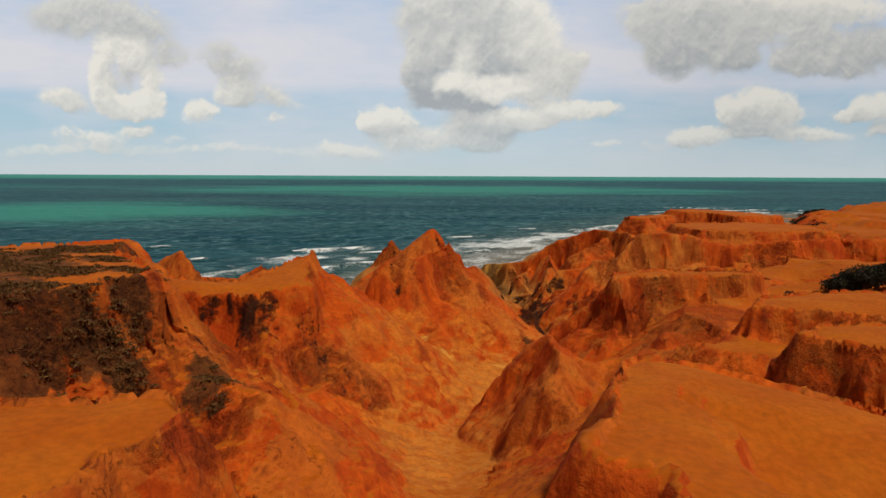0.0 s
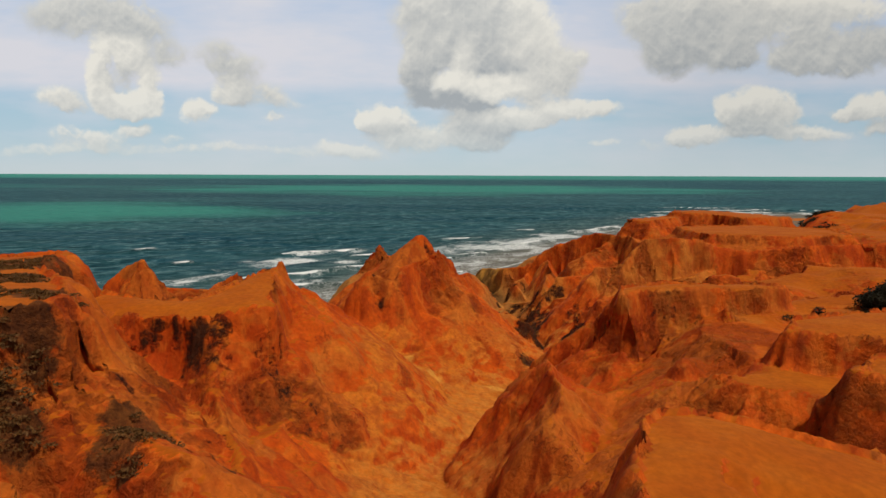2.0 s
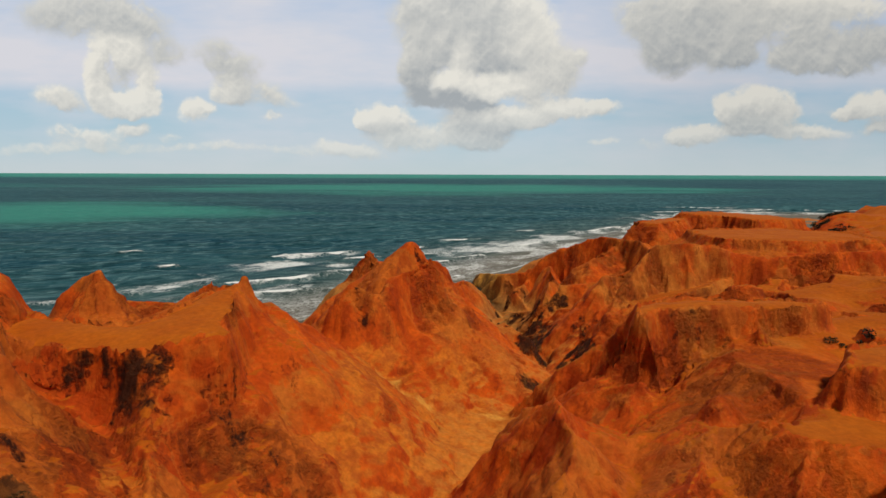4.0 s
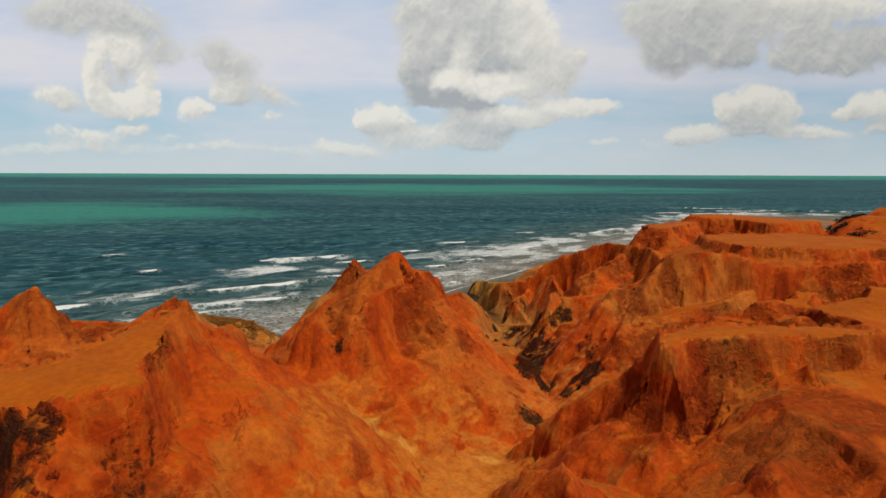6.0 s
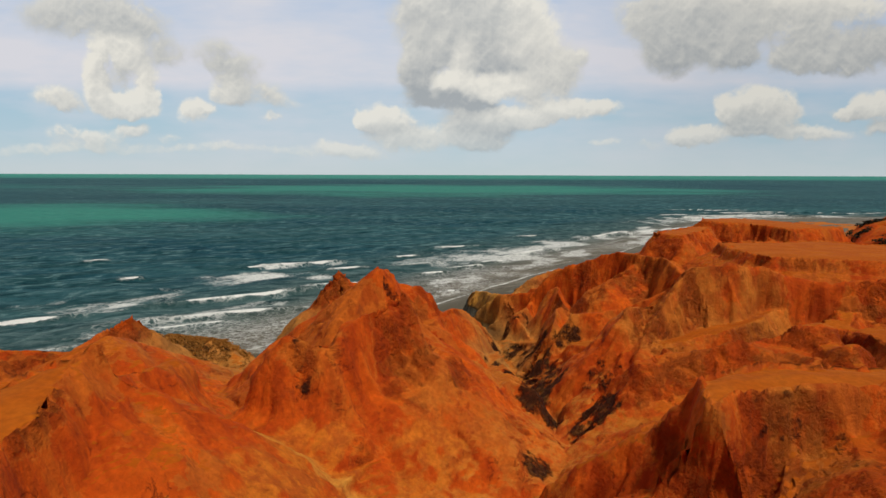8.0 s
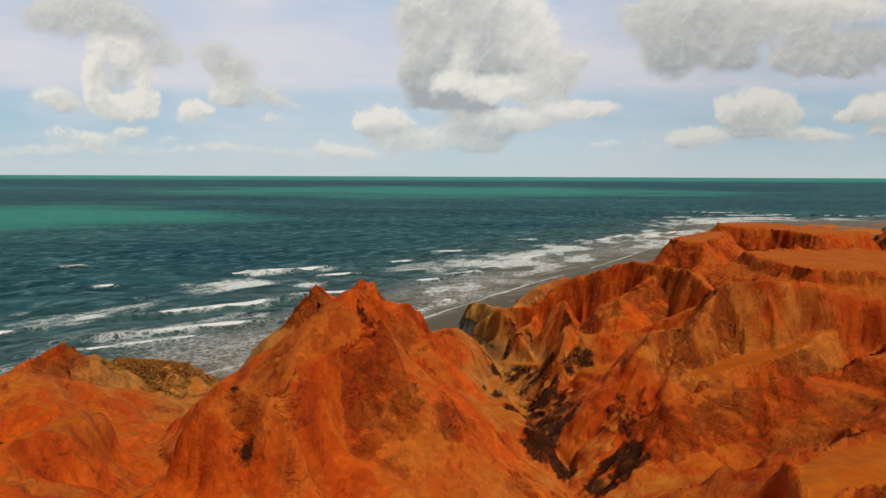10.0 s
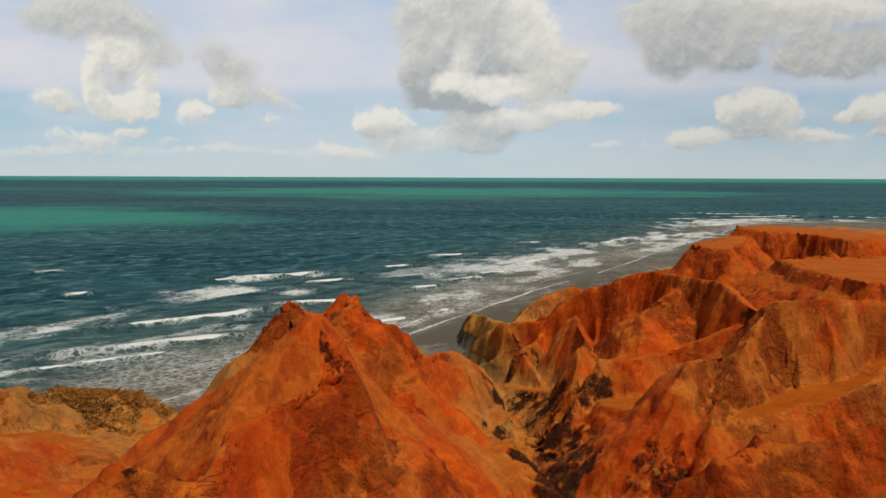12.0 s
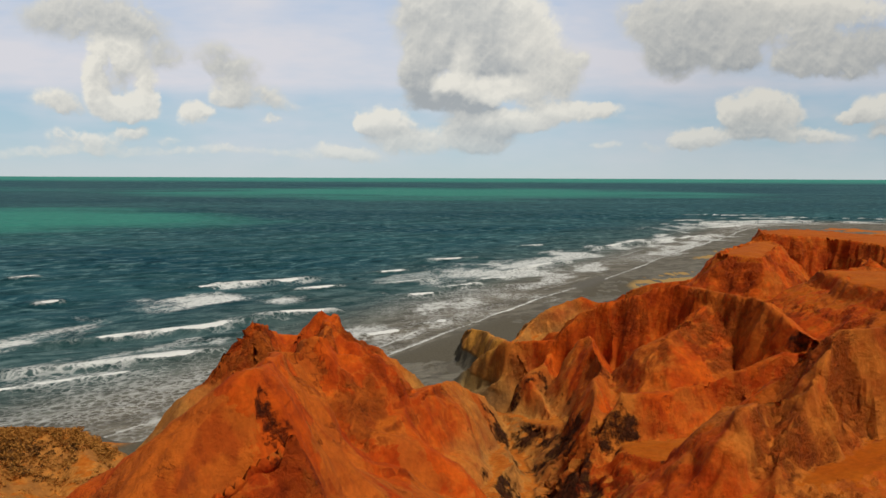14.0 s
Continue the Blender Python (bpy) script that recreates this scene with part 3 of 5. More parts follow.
    rim = n.math("MULTIPLY", n.step(open_edge, 0.38, 0.46), n.step(open_edge, 0.47, 0.53, 1.0, 0.0))
    rock = n.mix(n.math("MULTIPLY", rim, 0.3), rock, (0.62, 0.19, 0.025))
    # near-black varnish down sheer faces, and the shade of clefts and hollows painted dark
    dark = n.math("ADD", field("varnish_shade"), n.math("MULTIPLY", n.math("SUBTRACT", n.math("ADD", n.math("MULTIPLY", streak, 0.40), n.math("ADD", n.math("MULTIPLY", edge, 0.25), n.math("MULTIPLY", n.noise(pos, 1.9, 6, 0.7), 0.35))), 0.5), 3.2))
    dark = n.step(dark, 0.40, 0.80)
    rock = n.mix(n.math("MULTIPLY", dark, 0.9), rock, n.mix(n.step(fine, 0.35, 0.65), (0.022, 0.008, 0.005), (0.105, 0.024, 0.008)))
    stain = n.math("MULTIPLY", n.step(streak, 0.55, 0.66), n.step(n.noise(pos, 0.17, 3), 0.48, 0.62))
    stain = n.math("MULTIPLY", stain, n.step(up, 0.50, 0.80, 1.0, 0.0))
    rock = n.mix(n.math("MULTIPLY", stain, 0.45), rock, (0.13, 0.030, 0.010))
    # thin cracks
    vein = n.math("ABSOLUTE", n.math("SUBTRACT", n.noise(n.vec("MULTIPLY", pos, (1.0, 1.0, 0.7)), 0.42, 6, 0.62, 0.5), 0.5))
    crack = n.math("MULTIPLY", n.step(vein, 0.0, 0.012, 1.0, 0.0), n.math("MULTIPLY", n.step(up, 0.72, 0.88, 1.0, 0.0), n.step(n.noise(pos, 0.25, 3), 0.50, 0.60)))
    rock = n.mix(n.math("MULTIPLY", crack, 0.4), rock, (0.11, 0.022, 0.006))
    # loose sand on gentle ground
    sand = n.mix(n.step(n.noise(pos, 0.3, 5), 0.35, 0.7), (0.40, 0.082, 0.003), (0.45, 0.106, 0.005))
    sand = n.mix(n.step(n.noise(pos, 0.22, 6, 0.6), 0.58, 0.72, 0, 0.5), sand, (0.32, 0.070, 0.006))
    flat = n.step(n.math("ADD", up, n.math("MULTIPLY", n.math("SUBTRACT", mid, 0.5), 0.28)), 0.86, 0.96)
    flat = n.math("MULTIPLY", flat, field("sandy"))
    flat = n.math("MAXIMUM", flat, n.math("MULTIPLY", n.step(n.math("ADD", field("cap"), n.math("MULTIPLY", n.math("SUBTRACT", mid, 0.5), 0.6)), 0.35, 0.75), n.step(up, 0.62, 0.80)))
    col = n.mix(flat, rock, sand)
    # yellow washed sand on the valley floor, rubble and crusts on it
    silt = n.step(n.math("ADD", field("silt"), n.math("MULTIPLY", n.math("SUBTRACT", edge, 0.5), 1.0)), 0.30, 0.75, 0.0, 0.85)
    col = n.mix(silt, col, n.mix(n.step(n.noise(pos, 0.7, 7, 0.68), 0.38, 0.60), (0.40, 0.085, 0.010), (0.60, 0.165, 0.014)))
    wash = n.math("MULTIPLY", n.step(n.math("ADD", pz, n.math("MULTIPLY", n.math("SUBTRACT", big, 0.5), 9.0)), 5.0, 9.0, 1.0, 0.0), n.step(up, 0.6, 0.85))
    col = n.mix(n.math("MULTIPLY", wash, n.step(edge, 0.40, 0.62, 0.15, 0.65)), col, (0.54, 0.20, 0.030))
    col = n.mix(n.step(n.math("ADD", field("pale"), n.math("MULTIPLY", n.math("SUBTRACT", edge, 0.5), 1.6)), 0.30, 1.2, 0.0, 0.8), col, (0.64, 0.29, 0.045))
    # litter and roots under scrub
    litter = n.step(n.math("ADD", field("litter"), n.math("MULTIPLY", n.math("SUBTRACT", n.noise(pos, 0.9, 8, 0.72), 0.5), 2.6)), 0.40, 0.85, 0.0, 0.85)
    col = n.mix(litter, col, n.mix(n.step(fine, 0.3, 0.7), (0.036, 0.018, 0.007), (0.11, 0.040, 0.010)))
    # the beach: dry sand above, wet and grey along the water
    coast = n.math("ADD", n.math("MULTIPLY", px, 0.61), n.math("MULTIPLY", n.math("SUBTRACT", py, 158.0), 0.793))
    beach_col = n.mix(n.step(n.math("ADD", inland, n.math("MULTIPLY", n.math("SUBTRACT", big, 0.5), 5.0)), n.step(coast, 50.0, 75.0, 20.0, 11.0), n.step(coast, 50.0, 75.0, 23.0, 14.0)), (0.110, 0.096, 0.068), (0.40, 0.25, 0.085))
    beach_col = n.mix(n.step(inland, 22.0, 30.0), beach_col, (0.16, 0.085, 0.035))
    beach = n.math("MULTIPLY", n.step(n.math("ADD", pz, n.math("MULTIPLY", n.math("SUBTRACT", mid, 0.5), 0.3)), 1.9, 2.6, 1.0, 0.0), n.step(inland, 27.0, 33.0, 1.0, 0.0))
    # the same varnish and painted shade over sand and silt
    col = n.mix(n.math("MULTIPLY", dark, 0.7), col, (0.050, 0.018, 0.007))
    col = n.mix(beach, col, beach_col)
    grain = n.step(fine, 0.25, 0.75, 0.78, 1.12)
    col = n.vec("MULTIPLY", col, n.add("CombineXYZ", {0: grain, 1: grain, 2: grain}).outputs[0])
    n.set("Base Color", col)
    wet = n.math("MULTIPLY", beach, n.step(inland, 3.0, 12.0, 1.0, 0.0))
    n.set("Roughness", n.step(wet, 0.0, 1.0, 0.95, 0.55))
    n.set("Specular IOR Level", 0.12)
    # relief: soft on plaster and sand, rough on broken rock
    coarse = n.noise(pos, 0.8, 9, 0.66, 0.4)
    rough_amount = n.math("ADD", 0.65, n.math("MULTIPLY", n.math("MAXIMUM", bare, dark), 1.2))
    rough_amount = n.math("MULTIPLY", rough_amount, n.step(n.math("MAXIMUM", flat, beach), 0.0, 1.0, 1.0, 0.08))
    relief = n.math("MULTIPLY", n.math("ADD", n.math("MULTIPLY", coarse, 0.8), n.math("MULTIPLY", streak, 0.7)), rough_amount)
    relief = n.math("ADD", relief, n.math("MULTIPLY", bare, -0.25))
    relief = n.math("ADD", relief, n.math("MULTIPLY", crack, -0.12))
    relief = n.math("ADD", relief, n.math("MULTIPLY", n.noise(pos, 3.5, 5, 0.6), n.step(flat, 0.0, 1.0, 0.20, 0.04)))
    n.bump(relief, 1.0, 0.40)
    return n.mat


def sea_material():
    n = Nodes("sea_water")
    geo = n.tree.nodes.new("ShaderNodeNewGeometry")
    pos = geo.outputs["Position"]
    split = n.add("SeparateXYZ", {0: pos})
    px, py, pz = split.outputs
    reach = n.add("Attribute")
    reach.attribute_name = "offshore"
    off = reach.outputs["Fac"]
    # waves run along (0.92, 0.39) and come in across it
    along = n.math("ADD", n.math("MULTIPLY", py, 0.39), n.math("MULTIPLY", px, 0.92))
    across = n.math("SUBTRACT", n.math("MULTIPLY", py, 0.92), n.math("MULTIPLY", px, 0.39))
    flow = n.add("CombineXYZ", {0: n.math("MULTIPLY", along, 0.8), 1: across, 2: 0.0}).outputs[0]
    # deep teal, with turquoise sunlight between cloud shadows painted into the colour
    wob = n.noise(n.vec("MULTIPLY", pos, (0.004, 0.008, 0.0)), 1.0, 4, 0.6)
    wob = n.math("MULTIPLY", n.math("SUBTRACT", wob, 0.5), 1.7)
    sun_patch = 0.0
    for cx, cy, rx, ry, amount in ((-300, 400, 200, 130, 0.9), (-20, 1000, 480, 300, 0.9), (500, 4200, 9000, 1900, 1.0), (-1500, 1000, 900, 260, 0.5)):
        ex = n.math("DIVIDE", n.math("SUBTRACT", px, cx), rx)
        ey = n.math("DIVIDE", n.math("SUBTRACT", py, cy), ry)
        r = n.math("SQRT", n.math("ADD", n.math("MULTIPLY", ex, ex), n.math("MULTIPLY", ey, ey)))
        sun_patch = n.math("MAXIMUM", n.step(n.math("ADD", r, wob), 0.45, 1.15, amount, 0.0), sun_patch)
    bands = n.noise(n.add("CombineXYZ", {0: n.math("MULTIPLY", px, 0.00035), 1: n.math("MULTIPLY", py, 0.0030), 2: 0.0}).outputs[0], 1.0, 2, 0.5)
    sun_patch = n.math("MULTIPLY", sun_patch, n.step(n.math("ADD", bands, n.step(py, 1300.0, 2000.0, 0.25, 0.0)), 0.38, 0.50))
    # sunlit strip painted along the far edge of the sea
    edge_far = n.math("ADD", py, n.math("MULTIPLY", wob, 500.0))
    sun_patch = n.math("MAXIMUM", sun_patch, n.step(edge_far, 1900.0, 2700.0, 0.0, 0.95))
    col = n.mix(n.step(n.noise(n.vec("MULTIPLY", pos, (0.2, 1.0, 1.0)), 0.012, 5, 0.65), 0.35, 0.65), (0.014, 0.060, 0.084), (0.042, 0.118, 0.130))
    # lit and shaded sides of chop and swell, painted into the colour by noise
    wave_shade = n.noise(n.add("CombineXYZ", {0: n.math("MULTIPLY", along, 0.15), 1: n.math("MULTIPLY", across, 0.26), 2: 0.0}).outputs[0], 1.0, 8, 0.74, 0.7)
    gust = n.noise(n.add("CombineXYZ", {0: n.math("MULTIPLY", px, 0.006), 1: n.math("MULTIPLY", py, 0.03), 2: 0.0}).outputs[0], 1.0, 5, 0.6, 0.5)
    swell_shade = n.noise(n.add("CombineXYZ", {0: n.math("MULTIPLY", along, 0.032), 1: n.math("MULTIPLY", across, 0.085), 2: 0.0}).outputs[0], 1.0, 3, 0.55, 0.4)
    col = n.mix(n.math("MULTIPLY", n.step(swell_shade, 0.40, 0.54, 0.75, 0.0), n.step(off, 400.0, 1200.0, 1.0, 0.3)), col, (0.020, 0.066, 0.074))
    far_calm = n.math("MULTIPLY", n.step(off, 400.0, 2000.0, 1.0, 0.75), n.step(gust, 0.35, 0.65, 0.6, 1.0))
    col = n.mix(n.math("MULTIPLY", n.step(wave_shade, 0.50, 0.64), far_calm), col, (0.120, 0.215, 0.225))
    col = n.mix(n.math("MULTIPLY", n.step(wave_shade, 0.37, 0.49, 0.9, 0.0), far_calm), col, (0.008, 0.032, 0.042))
    col = n.mix(n.math("MULTIPLY", sun_patch, n.step(wave_shade, 0.35, 0.6, 0.70, 1.0)), col, (0.052, 0.250, 0.195))
    col = n.mix(n.step(off, 8.0, 80.0, 0.65, 0.0), col, n.mix(n.step(wave_shade, 0.38, 0.60), (0.030, 0.062, 0.058), (0.125, 0.160, 0.148)))
    col = n.mix(n.step(off, 2.0, 28.0, 0.9, 0.0), col, n.mix(n.step(wave_shade, 0.38, 0.60), (0.125, 0.108, 0.084), (0.20, 0.178, 0.140)))
    # shade on the breakers' fronts, painted as darker water
    front_shade = n.add("Attribute")
    front_shade.attribute_name = "face"
    col = n.mix(n.math("MULTIPLY", front_shade.outputs["Fac"], n.step(off, 5.0, 20.0, 0.1, 0.45)), col, (0.016, 0.048, 0.046))
    foam = n.add("Attribute")
    foam.attribute_name = "foam"
    f = foam.outputs["Fac"]
    torn = n.add("TexNoise", {"Vector": flow, "Scale": 0.5, "Detail": 5.0, "Roughness": 0.7}).outputs["Color"]
    cells = n.vec("ADD", flow, n.vec("MULTIPLY", torn, (2.6, 2.6, 0.0)))
    net = n.tree.nodes.new("ShaderNodeTexVoronoi")
    net.feature = "DISTANCE_TO_EDGE"
    n.tree.links.new(cells, net.inputs["Vector"])
    net.inputs["Scale"].default_value = 1.1
    veins = n.step(net.outputs["Distance"], 0.0, 0.30, 1.0, 0.0)
    lace = n.math("ADD", n.math("MULTIPLY", veins, 0.3), n.math("MULTIPLY", n.noise(flow, 0.5, 7, 0.70), 0.7))
    lack = n.math("SUBTRACT", 0.86, f)
    white = n.step(n.math("SUBTRACT", lace, lack), -0.10, 0.42)
    white = n.math("MULTIPLY", white, n.step(f, 0.02, 0.12))
    top = n.add("Attribute")
    top.attribute_name = "crest"
    spill = n.step(n.math("ADD", top.outputs["Fac"], n.math("MULTIPLY", n.math("SUBTRACT", n.noise(flow, 0.9, 5, 0.65), 0.5), 0.8)), 0.42, 0.60)
    spill = n.math("MULTIPLY", spill, n.step(top.outputs["Fac"], 0.02, 0.2))
    white = n.math("MAXIMUM", white, spill)
    # far whitecaps
    caps = n.add("CombineXYZ", {0: n.math("MULTIPLY", along, 0.05), 1: n.math("MULTIPLY", across, 0.22), 2: 0.0}).outputs[0]
    cap = n.math("MULTIPLY", n.step(n.noise(caps, 1.0, 3, 0.6), 0.735, 0.77), n.step(off, 30.0, 120.0))
    white = n.math("MAXIMUM", white, n.math("MULTIPLY", cap, 0.8))
    col = n.mix(n.math("MULTIPLY", white, n.math("MAXIMUM", spill, n.step(f, 0.3, 0.9, 0.60, 1.0))), col, (0.74, 0.75, 0.71))
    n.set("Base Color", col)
    n.set("Roughness", n.step(white, 0.0, 1.0, 0.4, 0.9))
    n.set("Specular IOR Level", n.step(white, 0.0, 1.0, 0.0004, 0.01))
    chop = n.add("CombineXYZ", {0: n.math("MULTIPLY", along, 0.40), 1: across, 2: 0.0}).outputs[0]
    h = n.math("ADD", n.math("MULTIPLY", n.noise(chop, 0.11, 5, 0.6, 0.5), 3.2), n.math("MULTIPLY", n.noise(chop, 0.55, 4, 0.6, 0.6), 0.7))
    n.bump(h, 1.0, 1.0)
    return n.mat


def sky_material():
    n = Nodes("cloudy_sky")
    haze = n.add("Attribute")
    haze.attribute_name = "sky_colour"
    n.set("Base Color", (0, 0, 0))
    n.set("Specular IOR Level", 0.0)
    n.set("Emission Color", haze.outputs["Color"])
    n.set("Emission Strength", 1.0)
    return n.mat


rock_mat, sea_mat, sky_mat = sandstone_material(), sea_material(), sky_material()

# ---- the ground and its formations ----
STEP = 0.25
gx, gy = graded(-48, 76, STEP, -4000, 4000), graded(6, 172, STEP, -3000, 4000)
X, Y = np.meshgrid(gx, gy, indexing="ij")
Z, OWNER, CAP = terrain(X, Y, gx, gy)


def weather(x, y, z):
    """Breaks the plain slopes in depth: returns the moved points and the fields of the rock's surface."""
    nx, ny = -np.gradient(z, gx, axis=0), -np.gradient(z, gy, axis=1)
    slope = np.hypot(nx, ny)
    size = np.sqrt(1 + slope ** 2)
    steep = smooth(slope, 0.45, 1.1) * np.clip(shore(x, y) / 8, 0, 1)
    inner = (np.abs(x) < 90) & (y < 190)
    q = solid_noise(x, y, z * 0.8, 5.5, 4, 601)
    bare = np.where(inner, smooth(q + 0.35 * solid_noise(x, y, z, 19, 2, 602), -0.05, 0.75), 0) * smooth(slope, 0.35, 0.8)
    lump = solid_noise(x, y, z * 0.6, 3.4, 3, 603)
    for sx, sy, r in ROUGH:
        near = np.hypot(x - sx, y - sy) / r
        bare = np.maximum(bare, 0.82 * smooth(1.3 - near + 0.45 * lump, 0, 0.8) * smooth(slope, 0.3, 0.8))
    crumble = np.zeros_like(z)
    for sx, sy, r in CRUMBLE:
        crumble = np.maximum(crumble, smooth(1.3 - np.hypot(x - sx, y - sy) / r + 0.5 * lump, 0, 0.8))
    bare = np.maximum(bare, 0.8 * crumble * (z < 16))
    varnish_shade = np.zeros_like(z)
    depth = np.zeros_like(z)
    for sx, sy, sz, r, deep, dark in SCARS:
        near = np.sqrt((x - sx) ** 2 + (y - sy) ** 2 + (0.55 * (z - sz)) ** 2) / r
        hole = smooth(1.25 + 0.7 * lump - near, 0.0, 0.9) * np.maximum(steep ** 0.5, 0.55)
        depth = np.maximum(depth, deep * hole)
        varnish_shade = np.maximum(varnish_shade, dark * hole)
    crumb = solid_noise(x, y, z * 1.4, 1.1, 2, 604)
    move = steep * (0.42 * lump - 0.22 * bare + (0.07 + 0.10 * bare) * crumb) - depth
    move = np.where(inner, move, 0)
    pale = np.zeros_like(z)
    for sx, sy, r in PALE:
        pale = np.maximum(pale, smooth(1 - np.hypot((x - sx) * 0.8 + (y - sy) * 0.4, (y - sy) * 1.3) / r + 0.25 * lump, 0, 0.6))
    litter = np.zeros_like(z)
    for sx, sy, r in HILL_SCRUB + GULLY_SCRUB:
        litter = np.maximum(litter, smooth(1.25 - np.hypot(x - sx, y - sy) / r, 0, 0.8))
    ochre = np.zeros_like(z)
    for sx, sy, r in OCHRE:
        ochre = np.maximum(ochre, smooth(1.3 - np.hypot(x - sx, y - sy) / r + 0.3 * lump, 0, 0.9))
    silt = np.zeros_like(z)
    for sx, sy, r in SILT:
        silt = np.maximum(silt, smooth(1.3 - np.hypot(x - sx, y - sy) / r + 0.3 * lump, 0, 0.8))
    bare = bare * np.where((OWNER > 0) & ((OWNER - 1) // 3 == 4), 0.35, 1.0)
    silt = silt * (1 - smooth(slope, 0.7, 1.3))
    bare = bare * (1 - 0.6 * silt)
    fields = {"crumble": crumble, "silt": silt, "ochre": ochre, "bare": bare, "varnish_shade": varnish_shade, "pale": pale, "litter": litter}
    return x + move * nx / size, y + move * ny / size, z + move / size, fields


# scars and hollows: place, radius, depth, darkness of the varnish and painted shade in them
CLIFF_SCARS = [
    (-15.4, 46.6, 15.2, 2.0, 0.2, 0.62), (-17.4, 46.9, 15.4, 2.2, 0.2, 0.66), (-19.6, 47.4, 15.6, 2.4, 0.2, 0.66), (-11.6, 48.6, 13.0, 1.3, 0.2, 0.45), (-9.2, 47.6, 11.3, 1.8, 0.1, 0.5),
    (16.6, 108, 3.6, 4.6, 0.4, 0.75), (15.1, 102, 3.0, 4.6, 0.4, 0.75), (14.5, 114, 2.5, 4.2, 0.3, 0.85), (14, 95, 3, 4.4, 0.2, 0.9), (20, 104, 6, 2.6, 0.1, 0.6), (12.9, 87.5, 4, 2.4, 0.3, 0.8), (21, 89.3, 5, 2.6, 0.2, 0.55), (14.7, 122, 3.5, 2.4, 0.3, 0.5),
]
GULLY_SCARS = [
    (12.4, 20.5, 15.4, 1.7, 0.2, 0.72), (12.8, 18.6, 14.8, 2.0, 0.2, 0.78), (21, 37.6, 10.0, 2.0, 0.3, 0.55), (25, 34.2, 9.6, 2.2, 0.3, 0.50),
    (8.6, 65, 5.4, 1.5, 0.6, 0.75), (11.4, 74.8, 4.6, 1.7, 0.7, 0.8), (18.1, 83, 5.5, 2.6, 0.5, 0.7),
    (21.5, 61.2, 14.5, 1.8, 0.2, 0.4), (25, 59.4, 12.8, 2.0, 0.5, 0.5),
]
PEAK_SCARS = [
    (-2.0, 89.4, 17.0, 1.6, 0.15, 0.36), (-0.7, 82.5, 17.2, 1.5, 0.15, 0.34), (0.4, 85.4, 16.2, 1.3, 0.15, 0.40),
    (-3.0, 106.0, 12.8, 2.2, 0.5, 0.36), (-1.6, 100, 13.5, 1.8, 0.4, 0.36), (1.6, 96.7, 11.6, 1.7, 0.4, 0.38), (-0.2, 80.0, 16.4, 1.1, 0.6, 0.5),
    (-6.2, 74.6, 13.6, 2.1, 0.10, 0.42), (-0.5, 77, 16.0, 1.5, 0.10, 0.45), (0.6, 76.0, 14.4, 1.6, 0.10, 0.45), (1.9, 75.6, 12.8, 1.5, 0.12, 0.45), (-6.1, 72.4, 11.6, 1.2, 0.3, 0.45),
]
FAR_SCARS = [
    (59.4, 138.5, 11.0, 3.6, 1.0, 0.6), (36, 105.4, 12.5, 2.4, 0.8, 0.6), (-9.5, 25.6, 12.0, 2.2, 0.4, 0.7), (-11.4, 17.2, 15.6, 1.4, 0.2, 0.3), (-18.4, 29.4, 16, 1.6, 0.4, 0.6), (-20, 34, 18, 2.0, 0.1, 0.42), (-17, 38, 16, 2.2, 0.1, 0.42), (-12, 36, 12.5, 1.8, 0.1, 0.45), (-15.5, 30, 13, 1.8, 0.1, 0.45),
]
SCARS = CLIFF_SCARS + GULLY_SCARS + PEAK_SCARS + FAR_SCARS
PALE = [(11.0, 141.5, 3.4), (11.6, 136.5, 3.2), (13.5, 130.0, 2.4), (-7.0, 67.0, 2.0), (-5.4, 67.0, 2.3), (-3.6, 66.8, 2.4), (-1.8, 66.9, 2.0), (0.2, 66.6, 1.6), (7, 68, 1.4)]
# rough crumbling ground and faces
ROUGH = [(28, 37.5, 4), (24, 36.5, 3.5), (34, 34.5, 4), (31, 44, 3), (13.5, 20, 2.2), (30, 79, 6), (24, 82, 4), (38, 82, 6), (22, 61, 3), (30, 60, 3.5), (35, 54, 4), (27, 117.5, 4), (42, 46, 6), (28, 41, 4), (50, 110, 6), (60, 158, 8), (-18, 36, 4), (-14, 40, 4), (-16, 44, 3), (-13, 30, 3), (-30, 80, 6), (-20, 72, 4), (-13, 62, 3), (0.4, 77, 3.0), (1.8, 80, 2.4), (-6, 74.4, 2.4), (1, 97, 3), (-2.5, 107, 3)]
CRUMBLE = [(28, 54.5, 6), (22, 51.5, 4), (34, 50, 5), (30, 80, 6), (38, 48, 4)]
# faces of yellow-brown rock
OCHRE = [(27, 93, 5), (33, 95, 5), (40, 95, 4), (16, 120, 5), (12, 130, 6), (20, 105, 3), (9, 89, 3), (7, 110, 4), (4, 120, 4), (23, 60, 2.5), (29, 60, 2)]
# washed-out sand on the valley's slopes
SILT = [(-4, 67, 4.5), (-3.5, 60, 5), (-4, 53, 4.5), (-3, 46, 4), (-1, 39, 3.5), (2, 64, 5), (3, 57, 5), (4, 70, 4), (-12.5, 41, 2)]
HILL_SCRUB = [(-22, 29.6, 2.6), (-21.2, 28, 2.2), (-24, 28.4, 2.6), (-26, 32, 4.0), (-28.5, 38.8, 4.6), (-32.5, 43.6, 4.6), (-30.3, 47.2, 3.2), (-28.0, 50, 2.4), (-24.6, 36.9, 3.0), (-33, 35, 5),
              (-20.5, 38.7, 1.8), (-19.8, 31.6, 1.8), (-19.1, 35.2, 1.6), (-18.2, 32.2, 1.7), (-25, 43, 2.2), (-18, 29, 1.0), (-22.6, 33, 1.2)]
